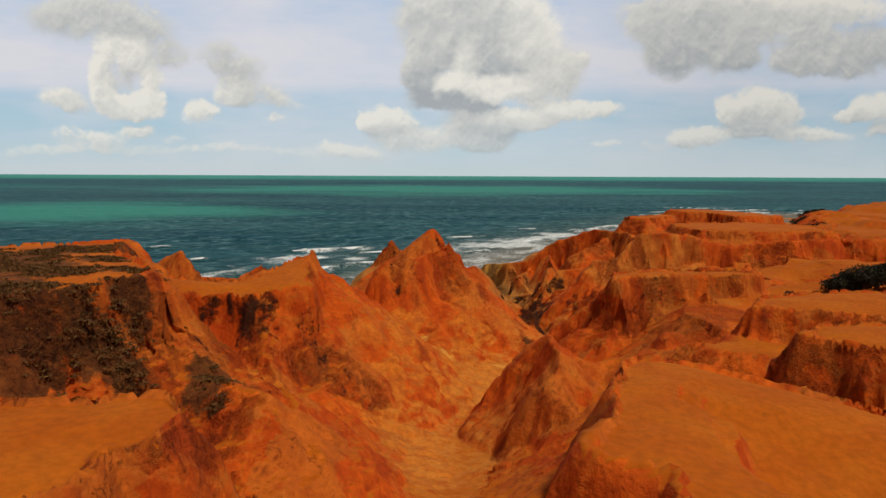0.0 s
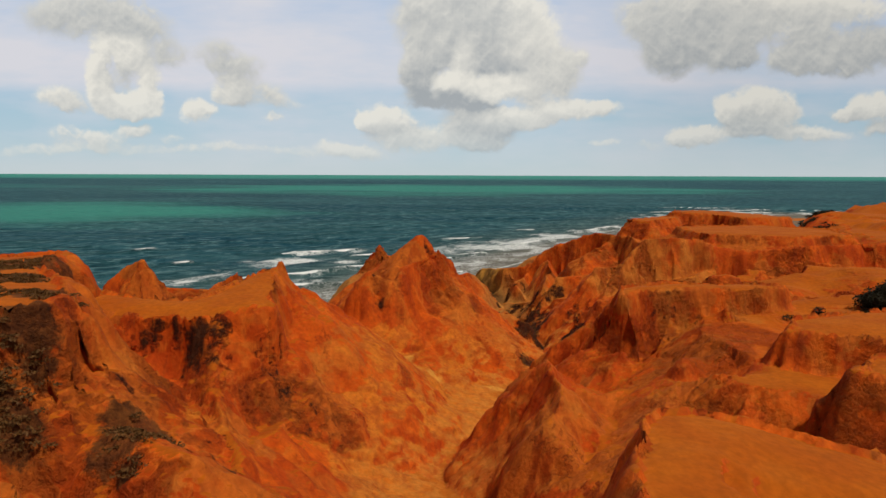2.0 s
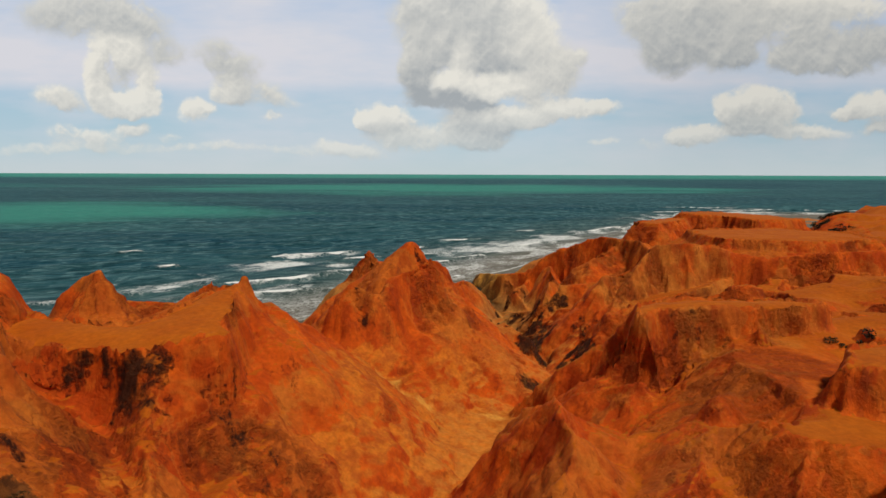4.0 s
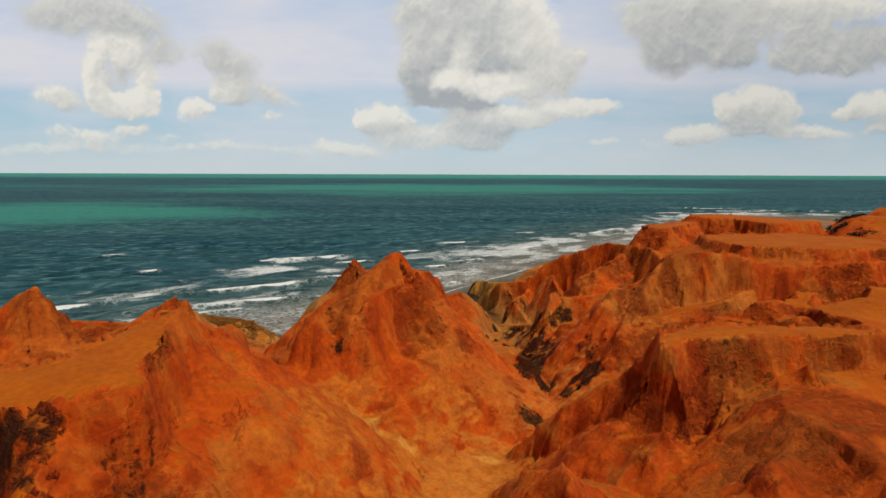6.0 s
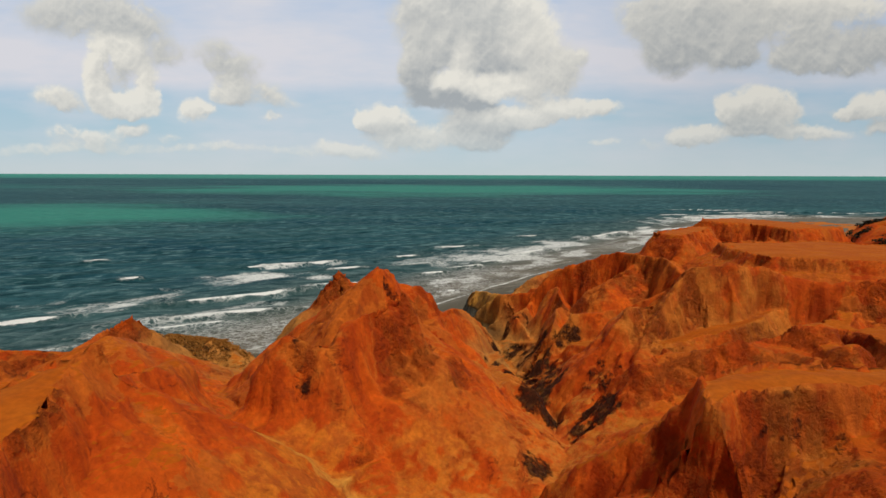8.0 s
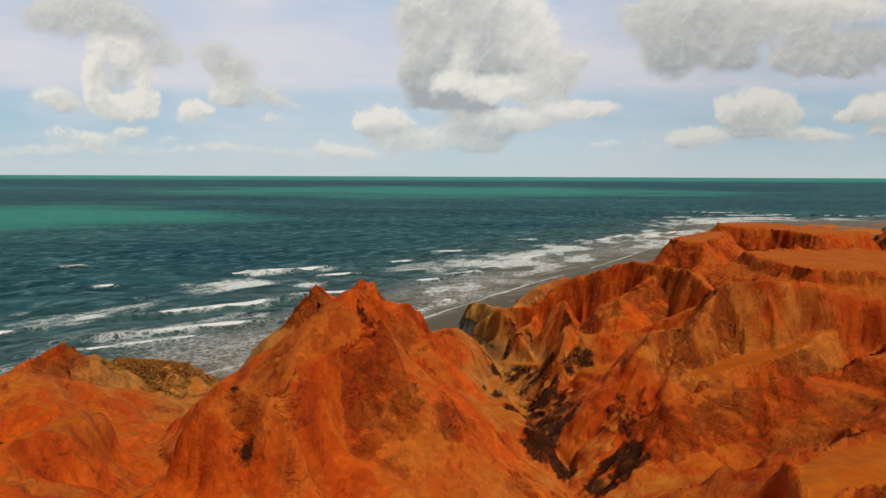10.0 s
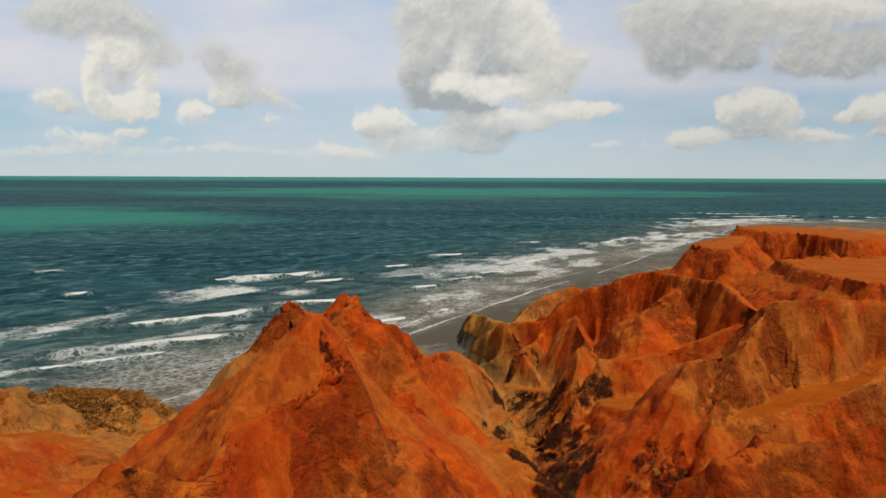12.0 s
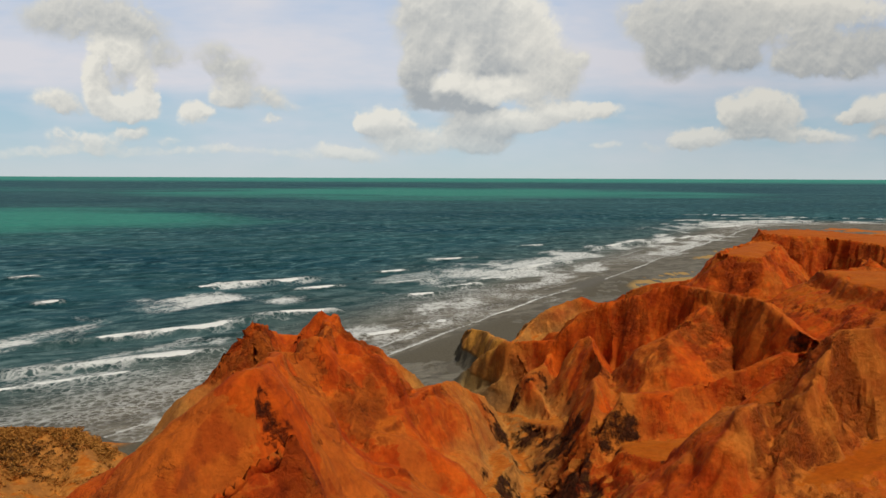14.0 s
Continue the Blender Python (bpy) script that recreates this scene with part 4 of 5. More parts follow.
GULLY_SCRUB = [(-14, 35.0, 2.1), (-14.0, 33.2, 1.6), (-12.9, 31.8, 0.8), (-9.4, 34.8, 0.6)]
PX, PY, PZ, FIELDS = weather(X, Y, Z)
FIELDS["cap"] = CAP
FIELDS["sandy"] = np.where(np.isin((OWNER - 1) // 3, (0, 7, 8)) & (OWNER > 0), 0.3, 1.0) * (1 - 0.85 * FIELDS["crumble"] * (Z < 16))
along_x = np.stack([np.gradient(c, gx, axis=0) for c in (PX, PY, PZ)], -1)
along_y = np.stack([np.gradient(c, gy, axis=1) for c in (PX, PY, PZ)], -1)
NORMALS = np.cross(along_x, along_y)
NORMALS = (NORMALS / np.linalg.norm(NORMALS, axis=-1, keepdims=True)).reshape(-1, 3)


def patches(cells, least):
    """Numbers the connected patches of equal cells, row by row; patches under that size join their neighbour."""
    parent, runs, owner_of = [], [], []

    def root(q):
        while parent[q] != q:
            parent[q] = parent[parent[q]]
            q = parent[q]
        return q

    ids, before = np.zeros(cells.shape, int), None
    for i, row in enumerate(cells):
        cuts = np.concatenate([[0], np.nonzero(np.diff(row))[0] + 1, [len(row)]])
        mine = []
        for lo, hi in zip(cuts[:-1], cuts[1:]):
            q = len(parent)
            parent.append(q)
            owner_of.append(int(row[lo]))
            runs.append((i, lo, hi))
            mine.append((lo, hi, q))
            ids[i, lo:hi] = q
        if before:
            a = b = 0
            while a < len(before) and b < len(mine):
                if min(before[a][1], mine[b][1]) > max(before[a][0], mine[b][0]) and owner_of[before[a][2]] == owner_of[mine[b][2]]:
                    parent[root(mine[b][2])] = root(before[a][2])
                if before[a][1] < mine[b][1]:
                    a += 1
                else:
                    b += 1
        before = mine
    size = {}
    for q, (i, lo, hi) in enumerate(runs):
        size[root(q)] = size.get(root(q), 0) + hi - lo
    out, last = np.zeros(cells.shape, int), {}
    for q, (i, lo, hi) in enumerate(runs):
        r = root(q)
        if size[r] < least:
            r = last.setdefault(r, out[i, lo - 1] if lo else (out[i - 1, lo] if i else r))
        out[i, lo:hi] = r
    return out, owner_of


PATCH, patch_owner = patches(OWNER[:-1, :-1], 120)
order = np.argsort(PATCH.ravel(), kind="stable")
labels, starts = np.unique(PATCH.ravel()[order], return_index=True)
groups = dict(zip(labels.tolist(), np.split(order, starts[1:])))
holders = {}
ground_cells = np.zeros(PATCH.size, bool)
for q, members in groups.items():
    k = patch_owner[q]
    if k == 0:
        ground_cells[members] = True
        continue
    f, p = divmod(k - 1, 3)
    if f not in holders:
        name, _, _, label = FORMATIONS[f]
        holders[f] = tagged(new(name), label, "rock formation")
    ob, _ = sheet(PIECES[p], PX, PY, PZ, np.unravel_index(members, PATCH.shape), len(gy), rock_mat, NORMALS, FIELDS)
    ob.parent = holders[f]
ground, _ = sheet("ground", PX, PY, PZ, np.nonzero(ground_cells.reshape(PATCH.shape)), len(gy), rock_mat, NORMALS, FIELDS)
tagged(ground, "orange sandy valley floor running out to a wet beach", "ground", kind="structure")


# ---- the sea ----
ALONG, OUT = np.array((0.61, 0.793)), np.array((-0.793, 0.61))
# breaking crests: middle along the shore, metres out, length, lift, slant
NEAR_BREAKERS = [
    (-24.3, 33.7, 27.5, 1.1, -0.47), (-2.8, 25.2, 10.7, 0.9, -0.56), (-37.7, 23.1, 27.0, 0.8, -0.50), (-46, 20.5, 20, 0.4, -0.30),
    (14.1, 57.3, 16.4, 0.8, -0.55), (0.3, 63.0, 5.6, 0.7, -0.31), (18.2, 42.7, 8.7, 0.8, -0.50), (-20.3, 115.6, 5.6, 0.8, -0.29),
    (-28.2, 76.5, 4.5, 0.7, -0.15), (46.4, 45.5, 8.0, 0.8, -0.47), (36.0, 32.2, 11.5, 0.6, -0.59), (26.7, 19.1, 6.9, 0.6, -0.45),
    (-2.6, 4.6, 7.0, 0.5, -0.64), (8.7, 1.5, 6.5, 0.4, -0.51), (41.3, 17.8, 8.2, 0.6, -0.53), (53.9, 16.5, 9.7, 0.5, -0.25),
    (-62, 45, 16, 0.8, -0.4), (-70, 26, 24, 0.6, -0.4),
]
FAR_BREAKERS = [
    (78.0, 46.6, 12.0, 0.7, -0.60), (81.7, 17.9, 25.8, 0.6, -0.23), (125.1, 44.8, 9.0, 0.6, -0.44), (150.3, 20.8, 32.0, 0.7, -0.15),
    (186.5, 8.0, 48.5, 0.7, -0.30), (339.4, 50, 24, 0.9, -0.60), (362.7, 110, 21.0, 0.8, -0.60), (297.7, 45, 12, 0.8, -0.50),
    (275.4, 20, 18, 0.8, -0.40), (301.7, 24, 29.0, 0.8, -0.40), (380, 70, 40, 0.9, -0.70), (330, 22, 26, 0.8, -0.50),
    (260, 8, 34, 0.7, -0.38), (500, 95, 50, 1.0, -0.60), (430, 60, 40, 0.9, -0.70),
]
BREAKERS = NEAR_BREAKERS + FAR_BREAKERS
# sheets of old foam: middle along the shore and out, half length and half width, strength
FOAM_FIELDS = [(-4, 49, 22, 12, 0.72), (12, 61, 15, 8, 0.68), (-46, 48, 18, 12, 0.70), (-28, 27, 26, 6, 0.66), (-2, 8, 14, 8, 0.60), (68, 24, 38, 19, 0.66), (110, 22, 48, 17, 0.66), (24, 9, 22, 10, 0.60), (-46, 15, 28, 9, 0.38), (170, 14, 60, 13, 0.66), (300, 20, 90, 26, 0.62), (46, 36, 20, 13, 0.45), (85, 7, 50, 8, 0.62), (180, 0, 70, 11, 0.6), (10, 0, 26, 6, 0.5)]
su, sv = graded(-150, 330, 0.9, -6500, 6500, 1.15), graded(-6, 110, 0.42, -60, 7000, 1.08)
su = np.concatenate([su[su < -80.3], np.arange(-80, 100, 0.45), su[su > 100.3]])
U, V = np.meshgrid(su, sv, indexing="ij")
W = V + shore_bend(U)
calm = np.clip(V / 30, 0.12, 1) * np.clip(1 - (V - 200) / 500, 0.25, 1)
near_sea = (V < 400) & (np.abs(U) < 600)
SX, SY = ALONG[0] * U + OUT[0] * W, 158 + ALONG[1] * U + OUT[1] * W
CREST, COME = 0.92 * SX + 0.39 * SY, 0.92 * SY - 0.39 * SX
swell = ridged(CREST * 0.22, COME, 15, 2, 7) ** 2 * 1.3 - 0.6 + 0.45 * fractal(CREST * 0.3, COME, 6, 3, 17)
SZ = np.where(near_sea, calm * 0.75 * swell, 0)
FOAM, FACE_SHADE, CREST_FOAM = np.zeros_like(SZ), np.zeros_like(SZ), np.zeros_like(SZ)
for k, (cu, cv, length, lift, slant) in enumerate(BREAKERS):
    wander = 1.8 * fractal(U, U * 0, 16, 4, 120 + k) + 0.30 * fractal(U, U * 0, 3, 2, 150 + k)
    a, b = (U - cu) / length, V - cv - slant * (U - cu) - wander
    along = smooth(0.5 - np.abs(a), 0, 0.22)
    wide = smooth(0.85 - np.abs(a), 0, 0.35)
    ragged = np.clip(0.85 + 0.9 * fractal(U, V * 0.3, 7, 3, 180 + k), 0.35, 1.5)
    SZ += wide * lift * (np.exp(-np.where(b > 0, b / 3.0, b / 1.0) ** 2) - 0.25 * np.exp(-((b + 3) / 2.5) ** 2))
    # where the painted shade of this breaker's front lies
    FACE_SHADE = np.maximum(FACE_SHADE, wide * np.exp(-((b + 0.3) / (0.7 + 0.8 * lift)) ** 2))
    broken = np.clip(0.9 + 1.1 * fractal(U, U * 0, 7, 3, 250 + k), 0.40, 1)
    CREST_FOAM = np.maximum(CREST_FOAM, along * broken * np.exp(-np.where(b > 0, b / (0.5 + 1.3 * lift * ragged), b / (0.35 + 0.5 * ragged)) ** 2))
    trail = np.clip(0.75 + 0.9 * fractal(U, V * 1.2, 6, 4, 280 + k), 0.1, 1.3)
    FOAM = np.maximum(FOAM, 0.62 * wide * trail * np.where(b > 0, np.exp(-np.maximum(b, 0) / 6.0), np.exp(-(b / 1.2) ** 2)))
for fu, fv, ru, rv, strength in FOAM_FIELDS:
    far_off = np.hypot((U - fu) / ru, (V - fv + 0.4 * (U - fu) * (ru < 25)) / rv)
    FOAM = np.maximum(FOAM, strength * smooth(1.15 + 0.9 * fractal(U, V * 1.5, 9, 4, 205) - far_off, 0, 1.1))
surf = np.clip(1 - (V - 6) / 40, 0, 1) * np.clip((V + 5.5) / 2, 0, 1)
FOAM = np.maximum(FOAM, surf * (0.24 + 0.30 * fractal(U, V * 1.5, 20, 3, 210)))
for k, cv in enumerate((-4.6, 0.0, 7.5)):
    edge = V - cv - 1.8 * fractal(U, U * 0, 22, 3, 220 + k)
    strong = np.clip(0.75 + 0.8 * fractal(U, U * 0, 30, 2, 230 + k), 0.15, 1)
    FOAM = np.maximum(FOAM, strong * (0.80 - 0.15 * k) * np.exp(-np.where(edge > 0, edge / 0.7, edge / 0.25) ** 2))
SZ = SZ + 0.02
sea, used = sheet("sea", SX, SY, SZ, np.nonzero(np.ones((len(su) - 1, len(sv) - 1), bool)), len(sv), sea_mat, None, {"foam": np.clip(FOAM, 0, 1), "offshore": V, "face": FACE_SHADE, "crest": np.clip(CREST_FOAM, 0, 1)})
sea.data.flip_normals()
tagged(sea, "dark teal sea with white breakers along the beach", "water", kind="structure")


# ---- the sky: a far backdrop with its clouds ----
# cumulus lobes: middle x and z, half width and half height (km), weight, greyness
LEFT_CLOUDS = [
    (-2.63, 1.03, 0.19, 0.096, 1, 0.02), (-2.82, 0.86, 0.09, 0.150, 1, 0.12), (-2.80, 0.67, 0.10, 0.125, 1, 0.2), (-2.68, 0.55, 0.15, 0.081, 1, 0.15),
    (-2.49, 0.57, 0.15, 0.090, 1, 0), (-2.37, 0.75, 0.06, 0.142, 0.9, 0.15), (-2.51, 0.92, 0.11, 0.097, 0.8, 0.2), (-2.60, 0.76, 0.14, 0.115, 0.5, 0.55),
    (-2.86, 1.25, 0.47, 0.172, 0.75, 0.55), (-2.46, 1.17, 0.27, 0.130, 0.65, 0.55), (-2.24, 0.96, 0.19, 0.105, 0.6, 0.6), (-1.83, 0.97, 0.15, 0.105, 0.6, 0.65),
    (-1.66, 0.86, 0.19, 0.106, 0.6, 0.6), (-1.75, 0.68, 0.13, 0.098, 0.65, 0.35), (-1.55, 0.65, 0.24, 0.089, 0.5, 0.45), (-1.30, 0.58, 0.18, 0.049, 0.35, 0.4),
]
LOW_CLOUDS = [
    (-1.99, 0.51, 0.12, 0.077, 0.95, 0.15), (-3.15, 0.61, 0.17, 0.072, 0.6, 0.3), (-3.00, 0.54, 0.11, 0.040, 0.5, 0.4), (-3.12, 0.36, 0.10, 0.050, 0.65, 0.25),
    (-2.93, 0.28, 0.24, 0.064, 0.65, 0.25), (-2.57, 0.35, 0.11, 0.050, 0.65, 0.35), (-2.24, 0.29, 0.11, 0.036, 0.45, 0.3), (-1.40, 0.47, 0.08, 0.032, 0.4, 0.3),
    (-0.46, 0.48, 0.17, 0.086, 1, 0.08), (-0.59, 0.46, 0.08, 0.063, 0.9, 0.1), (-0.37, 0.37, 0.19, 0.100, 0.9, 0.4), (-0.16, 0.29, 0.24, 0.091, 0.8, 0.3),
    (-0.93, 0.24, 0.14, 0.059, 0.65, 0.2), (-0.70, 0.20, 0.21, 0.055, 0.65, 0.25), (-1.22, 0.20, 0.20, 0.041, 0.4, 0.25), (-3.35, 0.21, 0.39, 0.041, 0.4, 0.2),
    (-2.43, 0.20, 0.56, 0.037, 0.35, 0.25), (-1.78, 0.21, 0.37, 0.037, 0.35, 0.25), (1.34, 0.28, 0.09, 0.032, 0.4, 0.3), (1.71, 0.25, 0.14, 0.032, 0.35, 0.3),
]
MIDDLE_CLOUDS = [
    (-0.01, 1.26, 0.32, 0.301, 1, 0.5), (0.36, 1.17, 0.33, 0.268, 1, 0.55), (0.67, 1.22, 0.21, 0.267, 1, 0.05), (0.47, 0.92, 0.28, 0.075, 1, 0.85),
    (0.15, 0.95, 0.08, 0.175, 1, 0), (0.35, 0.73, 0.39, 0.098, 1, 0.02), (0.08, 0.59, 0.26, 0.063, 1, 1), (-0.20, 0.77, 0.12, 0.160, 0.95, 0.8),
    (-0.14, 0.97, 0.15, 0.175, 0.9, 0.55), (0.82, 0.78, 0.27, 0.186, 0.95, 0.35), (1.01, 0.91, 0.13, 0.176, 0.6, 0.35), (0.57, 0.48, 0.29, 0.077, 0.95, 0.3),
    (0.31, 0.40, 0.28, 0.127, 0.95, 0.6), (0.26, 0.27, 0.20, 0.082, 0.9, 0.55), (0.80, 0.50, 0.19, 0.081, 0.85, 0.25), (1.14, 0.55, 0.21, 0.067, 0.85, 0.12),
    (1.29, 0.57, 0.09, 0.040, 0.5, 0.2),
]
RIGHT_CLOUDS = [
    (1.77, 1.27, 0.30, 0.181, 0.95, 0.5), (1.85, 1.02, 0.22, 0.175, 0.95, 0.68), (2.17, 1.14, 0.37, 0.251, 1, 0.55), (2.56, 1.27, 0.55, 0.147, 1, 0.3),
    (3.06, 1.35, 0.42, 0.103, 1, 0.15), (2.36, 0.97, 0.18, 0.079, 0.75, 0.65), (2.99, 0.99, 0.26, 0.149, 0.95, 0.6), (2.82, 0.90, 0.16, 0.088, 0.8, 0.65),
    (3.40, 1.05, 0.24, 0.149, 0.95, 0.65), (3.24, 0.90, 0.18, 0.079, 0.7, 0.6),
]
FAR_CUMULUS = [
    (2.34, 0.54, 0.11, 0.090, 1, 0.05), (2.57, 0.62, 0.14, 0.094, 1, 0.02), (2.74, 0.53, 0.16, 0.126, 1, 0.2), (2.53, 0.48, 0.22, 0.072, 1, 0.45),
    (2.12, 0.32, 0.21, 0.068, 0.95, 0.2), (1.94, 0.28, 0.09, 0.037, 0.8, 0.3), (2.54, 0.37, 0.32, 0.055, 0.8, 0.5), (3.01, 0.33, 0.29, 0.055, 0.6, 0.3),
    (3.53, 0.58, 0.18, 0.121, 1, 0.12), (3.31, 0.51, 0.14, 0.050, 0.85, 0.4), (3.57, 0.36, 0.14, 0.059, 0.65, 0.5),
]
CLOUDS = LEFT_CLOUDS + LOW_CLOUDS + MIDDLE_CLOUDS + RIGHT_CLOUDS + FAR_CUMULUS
kx, kz = np.linspace(-4.6, 4.6, 1400), np.concatenate([np.linspace(-0.03, 1.75, 440), [2.2, 3.0]])
KX, KZ = np.meshgrid(kx, kz, indexing="ij")


def billows(x, z, seed):
    """Cauliflower-headed noise, about -0.5 to 0.5."""
    total = 0.0
    for k, (size, amp) in enumerate(((0.20, 0.40), (0.10, 0.30), (0.05, 0.20), (0.026, 0.12))):
        c, q = math.cos(0.5 + 0.9 * k), math.sin(0.5 + 0.9 * k)
        total = total + amp * (1 - 2 * np.abs(value_noise(c * x - q * z, q * x + c * z, size, seed + k)))
    return total - 0.12


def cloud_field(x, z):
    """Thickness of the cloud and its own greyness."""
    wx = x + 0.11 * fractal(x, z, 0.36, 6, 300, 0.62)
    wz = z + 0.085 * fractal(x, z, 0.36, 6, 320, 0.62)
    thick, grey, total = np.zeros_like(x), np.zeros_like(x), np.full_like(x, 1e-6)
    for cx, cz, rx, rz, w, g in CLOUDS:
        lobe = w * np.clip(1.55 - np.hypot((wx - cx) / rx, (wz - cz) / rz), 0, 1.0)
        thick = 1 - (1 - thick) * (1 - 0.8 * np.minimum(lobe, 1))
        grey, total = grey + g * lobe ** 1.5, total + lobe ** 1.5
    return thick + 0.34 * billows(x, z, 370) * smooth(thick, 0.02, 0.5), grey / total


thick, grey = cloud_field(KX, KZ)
wisp = fractal(KX, KZ, 0.30, 6, 340, 0.62)
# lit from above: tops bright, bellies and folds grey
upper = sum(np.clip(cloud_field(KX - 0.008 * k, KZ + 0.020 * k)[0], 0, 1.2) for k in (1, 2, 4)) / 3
fold = np.clip(upper - np.clip(thick, 0, 1.2), -0.4, 0.5)
tone = np.clip(grey * 1.0 + 0.8 * fold + 0.16 * np.clip(upper, 0, 1) - 0.06 + 0.10 * wisp, 0, 1)[..., None]
blue = np.stack([np.interp(KZ, (0, 0.12, 0.5, 1.0, 1.7), c) for c in ((0.52, 0.48, 0.40, 0.38, 0.32), (0.61, 0.60, 0.56, 0.53, 0.48), (0.64, 0.66, 0.66, 0.71, 0.73))], -1)
veil = np.interp(KZ, (0, 0.15, 0.45, 0.66, 0.76, 1.1, 1.3, 2), (0.35, 0.30, 0.14, 0.22, 0.80, 0.95, 0.72, 0.6))
veil = np.clip(veil + 0.5 * fractal(KX * 0.22, KZ, 0.30, 6, 360, 0.6) + 0.25 * fractal(KX * 0.6, KZ, 0.5, 4, 366, 0.6), 0, 1)[..., None]
sky_rgb = blue * (1 - veil) + np.array((0.67, 0.67, 0.72)) * veil
body = np.array((0.79, 0.765, 0.69)) * (1 - tone) + np.array((0.36, 0.385, 0.40)) * tone
alpha = smooth(thick + 0.10 * wisp, 0.07, 0.62)
alpha = (alpha * np.interp(KZ, (0, 0.2, 0.5, 0.7), (0.55, 0.74, 0.90, 0.95)))[..., None]
low_haze = np.clip(1 - KZ / 0.35, 0, 1)[..., None] * 0.55
sky_rgb = (sky_rgb * (1 - alpha) + body * alpha) * (1 - 0.13 * smooth(KX, 0.4, 2.4))[..., None]
sky_rgb = sky_rgb * (1 - low_haze) + np.array((0.52, 0.60, 0.61)) * low_haze
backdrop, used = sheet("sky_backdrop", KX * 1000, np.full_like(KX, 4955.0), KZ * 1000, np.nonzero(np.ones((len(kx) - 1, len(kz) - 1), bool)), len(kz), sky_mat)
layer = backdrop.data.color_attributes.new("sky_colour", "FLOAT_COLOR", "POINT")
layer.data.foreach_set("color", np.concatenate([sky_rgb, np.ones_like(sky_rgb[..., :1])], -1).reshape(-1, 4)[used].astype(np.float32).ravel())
tagged(backdrop, "hazy blue sky with grey and white cumulus clouds", "sky", kind="structure")


# ---- plants ----
def ground_z(x, y):
    """Height of the built ground at places x, y."""
    i = np.clip(np.searchsorted(gx, x) - 1, 0, len(gx) - 2)
    j = np.clip(np.searchsorted(gy, y) - 1, 0, len(gy) - 2)
    a, b = (x - gx[i]) / (gx[i + 1] - gx[i]), (y - gy[j]) / (gy[j + 1] - gy[j])
    return (Z[i, j] * (1 - a) + Z[i + 1, j] * a) * (1 - b) + (Z[i, j + 1] * (1 - a) + Z[i + 1, j + 1] * a) * b


def plant_material(name, dark, light, rough=0.7):
    n = Nodes(name)
    geo = n.tree.nodes.new("ShaderNodeNewGeometry")
    tone = n.math("ADD", n.math("MULTIPLY", geo.outputs["Random Per Island"], 0.6), n.math("MULTIPLY", n.noise(geo.outputs["Position"], 0.8, 3), 0.5))
    n.set("Base Color", n.mix(tone, dark, light))
    n.set("Roughness", rough)
    n.set("Specular IOR Level", 0.15)
    return n.mat


def leaves(name, centres, sizes, mat, parent=None):
    """Many small folded leaves: each at its centre, of its size, turned at random."""
    rng = np.random.RandomState(len(centres))
    n = len(centres)
    a = rng.normal(size=(n, 3))
    a /= np.linalg.norm(a, axis=1, keepdims=True)
    b = np.cross(a, rng.normal(size=(n, 3)))
    b /= np.linalg.norm(b, axis=1, keepdims=True)
    up = np.cross(a, b)
    s = sizes[:, None]
    v = np.stack([centres - a * s, centres - b * s * 0.45 + up * s * 0.2, centres + a * s, centres + b * s * 0.45 + up * s * 0.2], 1).reshape(-1, 3)
    k = np.arange(n)[:, None] * 4
    tris = np.concatenate([k + [0, 1, 2], k + [0, 2, 3]], 1).reshape(-1, 3)
    me = bpy.data.meshes.new(name)
    me.vertices.add(len(v))
    me.vertices.foreach_set("co", v.ravel())
    me.loops.add(tris.size)
    me.loops.foreach_set("vertex_index", tris.ravel().astype(np.int32))
    me.polygons.add(len(tris))
    me.polygons.foreach_set("loop_start", np.arange(0, tris.size, 3, dtype=np.int32))
    me.update(calc_edges=True)
    me.materials.append(mat)
    ob = new(name, me)
    ob.parent = parent
    return ob


def clumps(patches_, per_m2, radius, per_clump, squash, seed):
    """Leaf centres on low domes strewn over round patches (x, y, r) of the ground."""
    rng, out = np.random.RandomState(seed), []
    for px, py, pr in patches_:
        n = int(per_m2 * pr * pr * 3.1)
        r, t = pr * np.sqrt(rng.rand(n)), rng.rand(n) * 6.283
        x, y = px + r * np.cos(t), py + r * np.sin(t)
        keep = rng.rand(n) < 0.95 - r / pr + 1.7 * fractal(x, y, 1.6, 3, seed)
        x, y = x[keep], y[keep]
        size = radius * (0.5 + rng.rand(len(x)))
        z = ground_z(x, y)
        d = rng.normal(size=(len(x), per_clump, 3))
        d /= np.linalg.norm(d, axis=2, keepdims=True)
        d[..., 2] = np.abs(d[..., 2]) * squash
        c = np.stack([x, y, z], 1)[:, None] + d * (size[:, None] * (0.55 + 0.45 * rng.rand(len(x), per_clump)))[..., None]
        out.append(c.reshape(-1, 3))
    return np.concatenate(out)


scrub_mat = plant_material("dry_scrub", (0.060, 0.027, 0.009), (0.17, 0.072, 0.016))
bush_mat = plant_material("dark_bush", (0.012, 0.012, 0.005), (0.042, 0.034, 0.014))
mat_mat = plant_material("matted_grass", (0.27, 0.105, 0.018), (0.47, 0.215, 0.042))
rng = np.random.RandomState(5)
pts = clumps(HILL_SCRUB, 9, 0.34, 26, 0.28, 401)
tagged(leaves("scrub", pts, 0.05 + 0.09 * rng.rand(len(pts)), scrub_mat), "dark brown dry scrub matted over the crumbling hill", "scrub", kind="stuff")
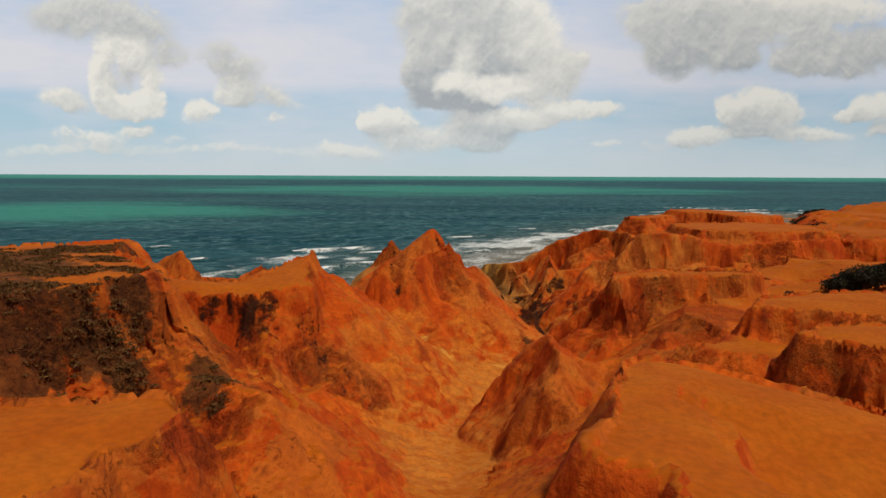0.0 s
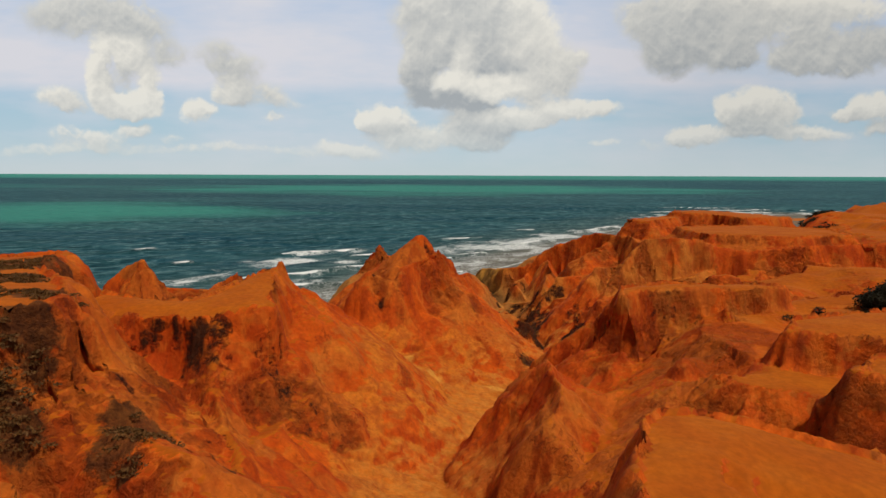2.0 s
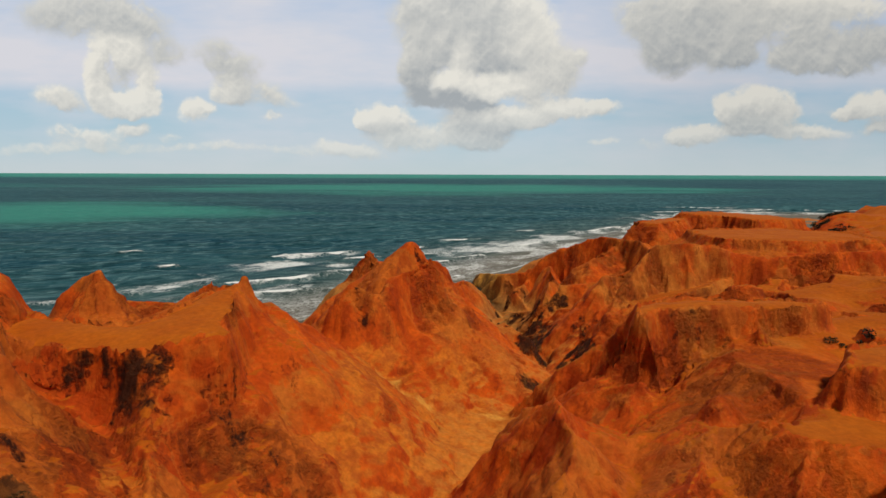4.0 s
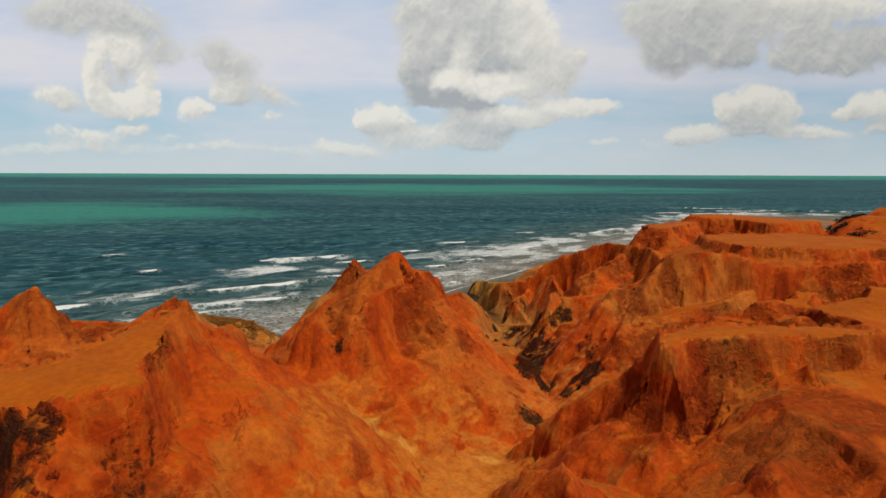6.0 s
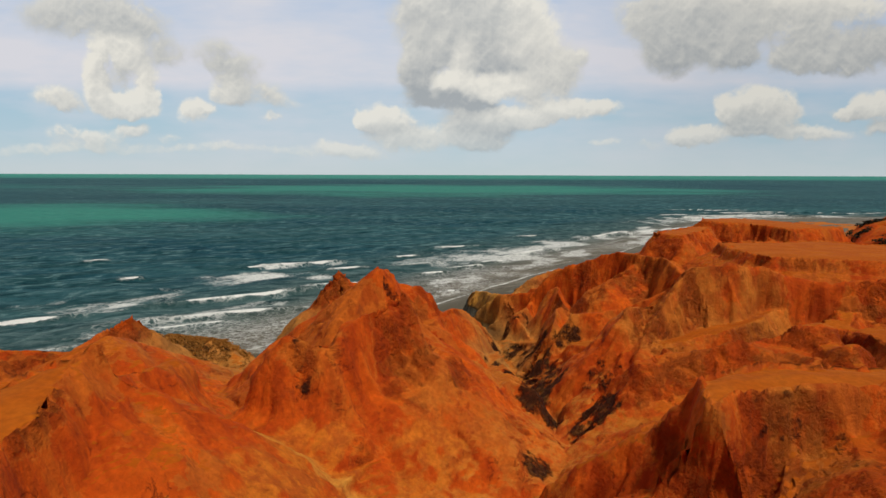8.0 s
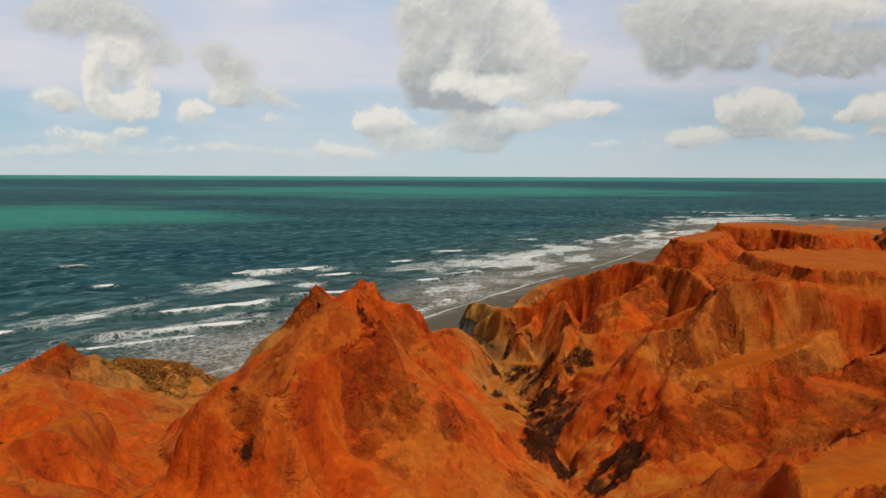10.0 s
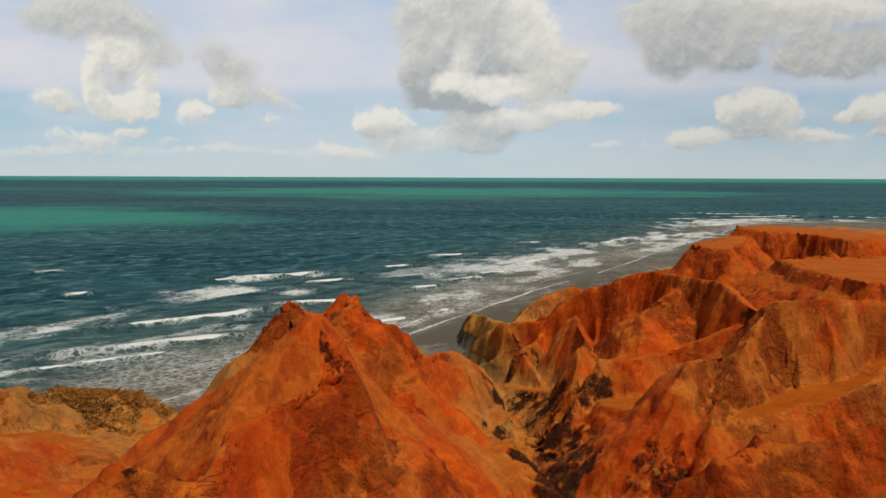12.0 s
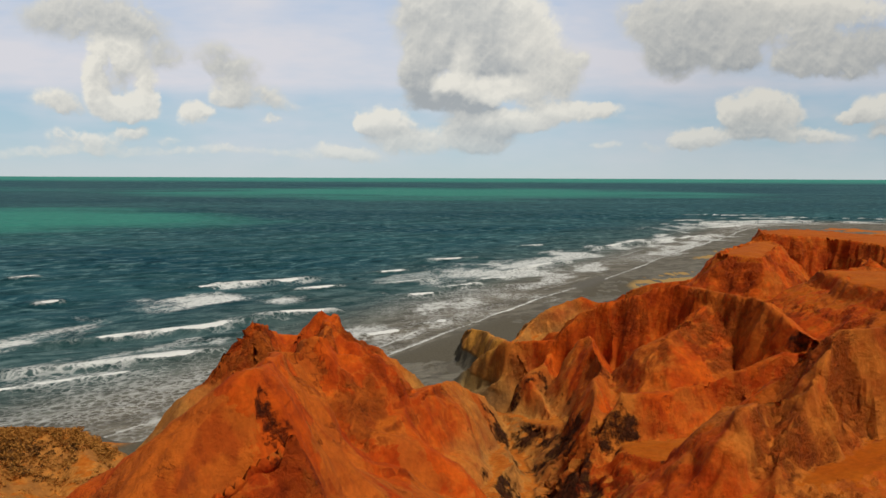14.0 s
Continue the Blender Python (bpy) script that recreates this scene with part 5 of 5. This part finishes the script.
pts = clumps(GULLY_SCRUB, 9, 0.34, 26, 0.28, 402)
tagged(leaves("scrub", pts, 0.05 + 0.09 * rng.rand(len(pts)), scrub_mat), "round patch of dark brown scrub on a gully slope", "scrub", kind="stuff")
EAST_SCRUB = [(35, 58.6, 1.0), (37, 58.2, 1.3), (39.5, 57.8, 1.6), (33.2, 59.8, 0.7)]
pts = clumps(EAST_SCRUB, 4.5, 0.4, 36, 0.8, 403)
tagged(leaves("scrub", pts, 0.07 + 0.1 * rng.rand(len(pts)), bush_mat), "low dark scrub trailing along a sandy rim", "scrub", kind="stuff")
MOUND_MAT = [(-30, 107, 4.4), (-26, 107.5, 3.6), (-32, 102, 4.0), (-27, 103, 3.6), (-23, 106, 3.2), (-36, 104, 3.6)]
pts = clumps(MOUND_MAT, 16, 0.40, 26, 0.30, 404)
tagged(leaves("matted_grass", pts, 0.05 + 0.11 * rng.rand(len(pts)), mat_mat), "straw-brown matted grass on the ochre mound", "grass", kind="stuff")
pts = clumps([(-29, 103.4, 2.4), (-26.6, 104.0, 2.0), (-31.2, 104.2, 1.8), (-24.6, 105.6, 1.5)], 9, 0.40, 24, 0.35, 405)
tagged(leaves("scrub", pts, 0.06 + 0.10 * rng.rand(len(pts)), scrub_mat), "dark brown scrub in a hollow of the ochre mound", "scrub", kind="stuff")

FAR_SCRUB = [(104, 172, 5.0), (111, 179, 5.5), (98, 164, 4.0), (118, 188, 5.0), (92, 150, 3.5)]
pts = clumps(FAR_SCRUB, 2.2, 0.8, 22, 0.5, 406)
tagged(leaves("scrub", pts, 0.16 + 0.2 * rng.rand(len(pts)), bush_mat), "dark green scrub spread over a far bluff top", "scrub", kind="stuff")


def bush(x, y, width, height, seed):
    """A bush: bent stems from one root and a ragged crown of leaves."""
    g = random.Random(seed)
    base = new("bush")
    base.location = (x, y, float(ground_z(np.array([x]), np.array([y]))[0]) - 0.1)
    tips = []
    for k in range(9):
        ang, out = g.uniform(0, 6.283), g.uniform(0.25, 1.0) * width / 2
        bm = bmesh.new()
        rings = []
        for q in range(5):
            t = q / 4
            c = Vector((math.cos(ang) * out * t ** 1.3, math.sin(ang) * out * t ** 1.3, height * 0.75 * t * g.uniform(0.85, 1.1)))
            r = 0.07 * (1 - 0.75 * t)
            rings.append([bm.verts.new(c + Vector((r * math.cos(a), r * math.sin(a), 0))) for a in (0, 1.57, 3.14, 4.71)])
        for lo, hi in zip(rings, rings[1:]):
            for i in range(4):
                bm.faces.new((lo[i], lo[(i + 1) % 4], hi[(i + 1) % 4], hi[i]))
        tips.append(c)
        me = bpy.data.meshes.new("stem")
        bm.to_mesh(me)
        bm.free()
        me.materials.append(scrub_mat)
        new("stem", me).parent = base
    r2 = np.random.RandomState(seed)
    pts = []
    for c in tips:
        for _ in range(3):
            m = np.array(c) + r2.normal(size=3) * (0.3, 0.3, 0.25)
            d = r2.normal(size=(130, 3))
            pts.append(m + d / np.linalg.norm(d, axis=1, keepdims=True) * (0.35 + 0.4 * r2.rand(130, 1)) * (1.1, 1.1, 0.8))
    pts = np.concatenate(pts)
    pts[:, 2] = np.maximum(pts[:, 2], 0.1)
    leaves("crown", pts, 0.07 + 0.10 * r2.rand(len(pts)), bush_mat, base)
    return tagged(base, "dark olive bush on a sandy bluff top", "bush", "bushes on the bluff")


for k, (bx, by, bw, bh) in enumerate([(41.5, 58, 3.4, 2.6), (44, 57.2, 4.0, 3.4), (47, 58.2, 4.2, 3.2), (50.5, 57.6, 4, 3), (42.6, 60.4, 2.6, 1.8), (45.2, 60.8, 3.4, 2.6), (40, 59.4, 2.4, 1.6), (48.6, 60.6, 3.6, 3.0)]):
    bush(bx, by, bw, bh, 500 + k)
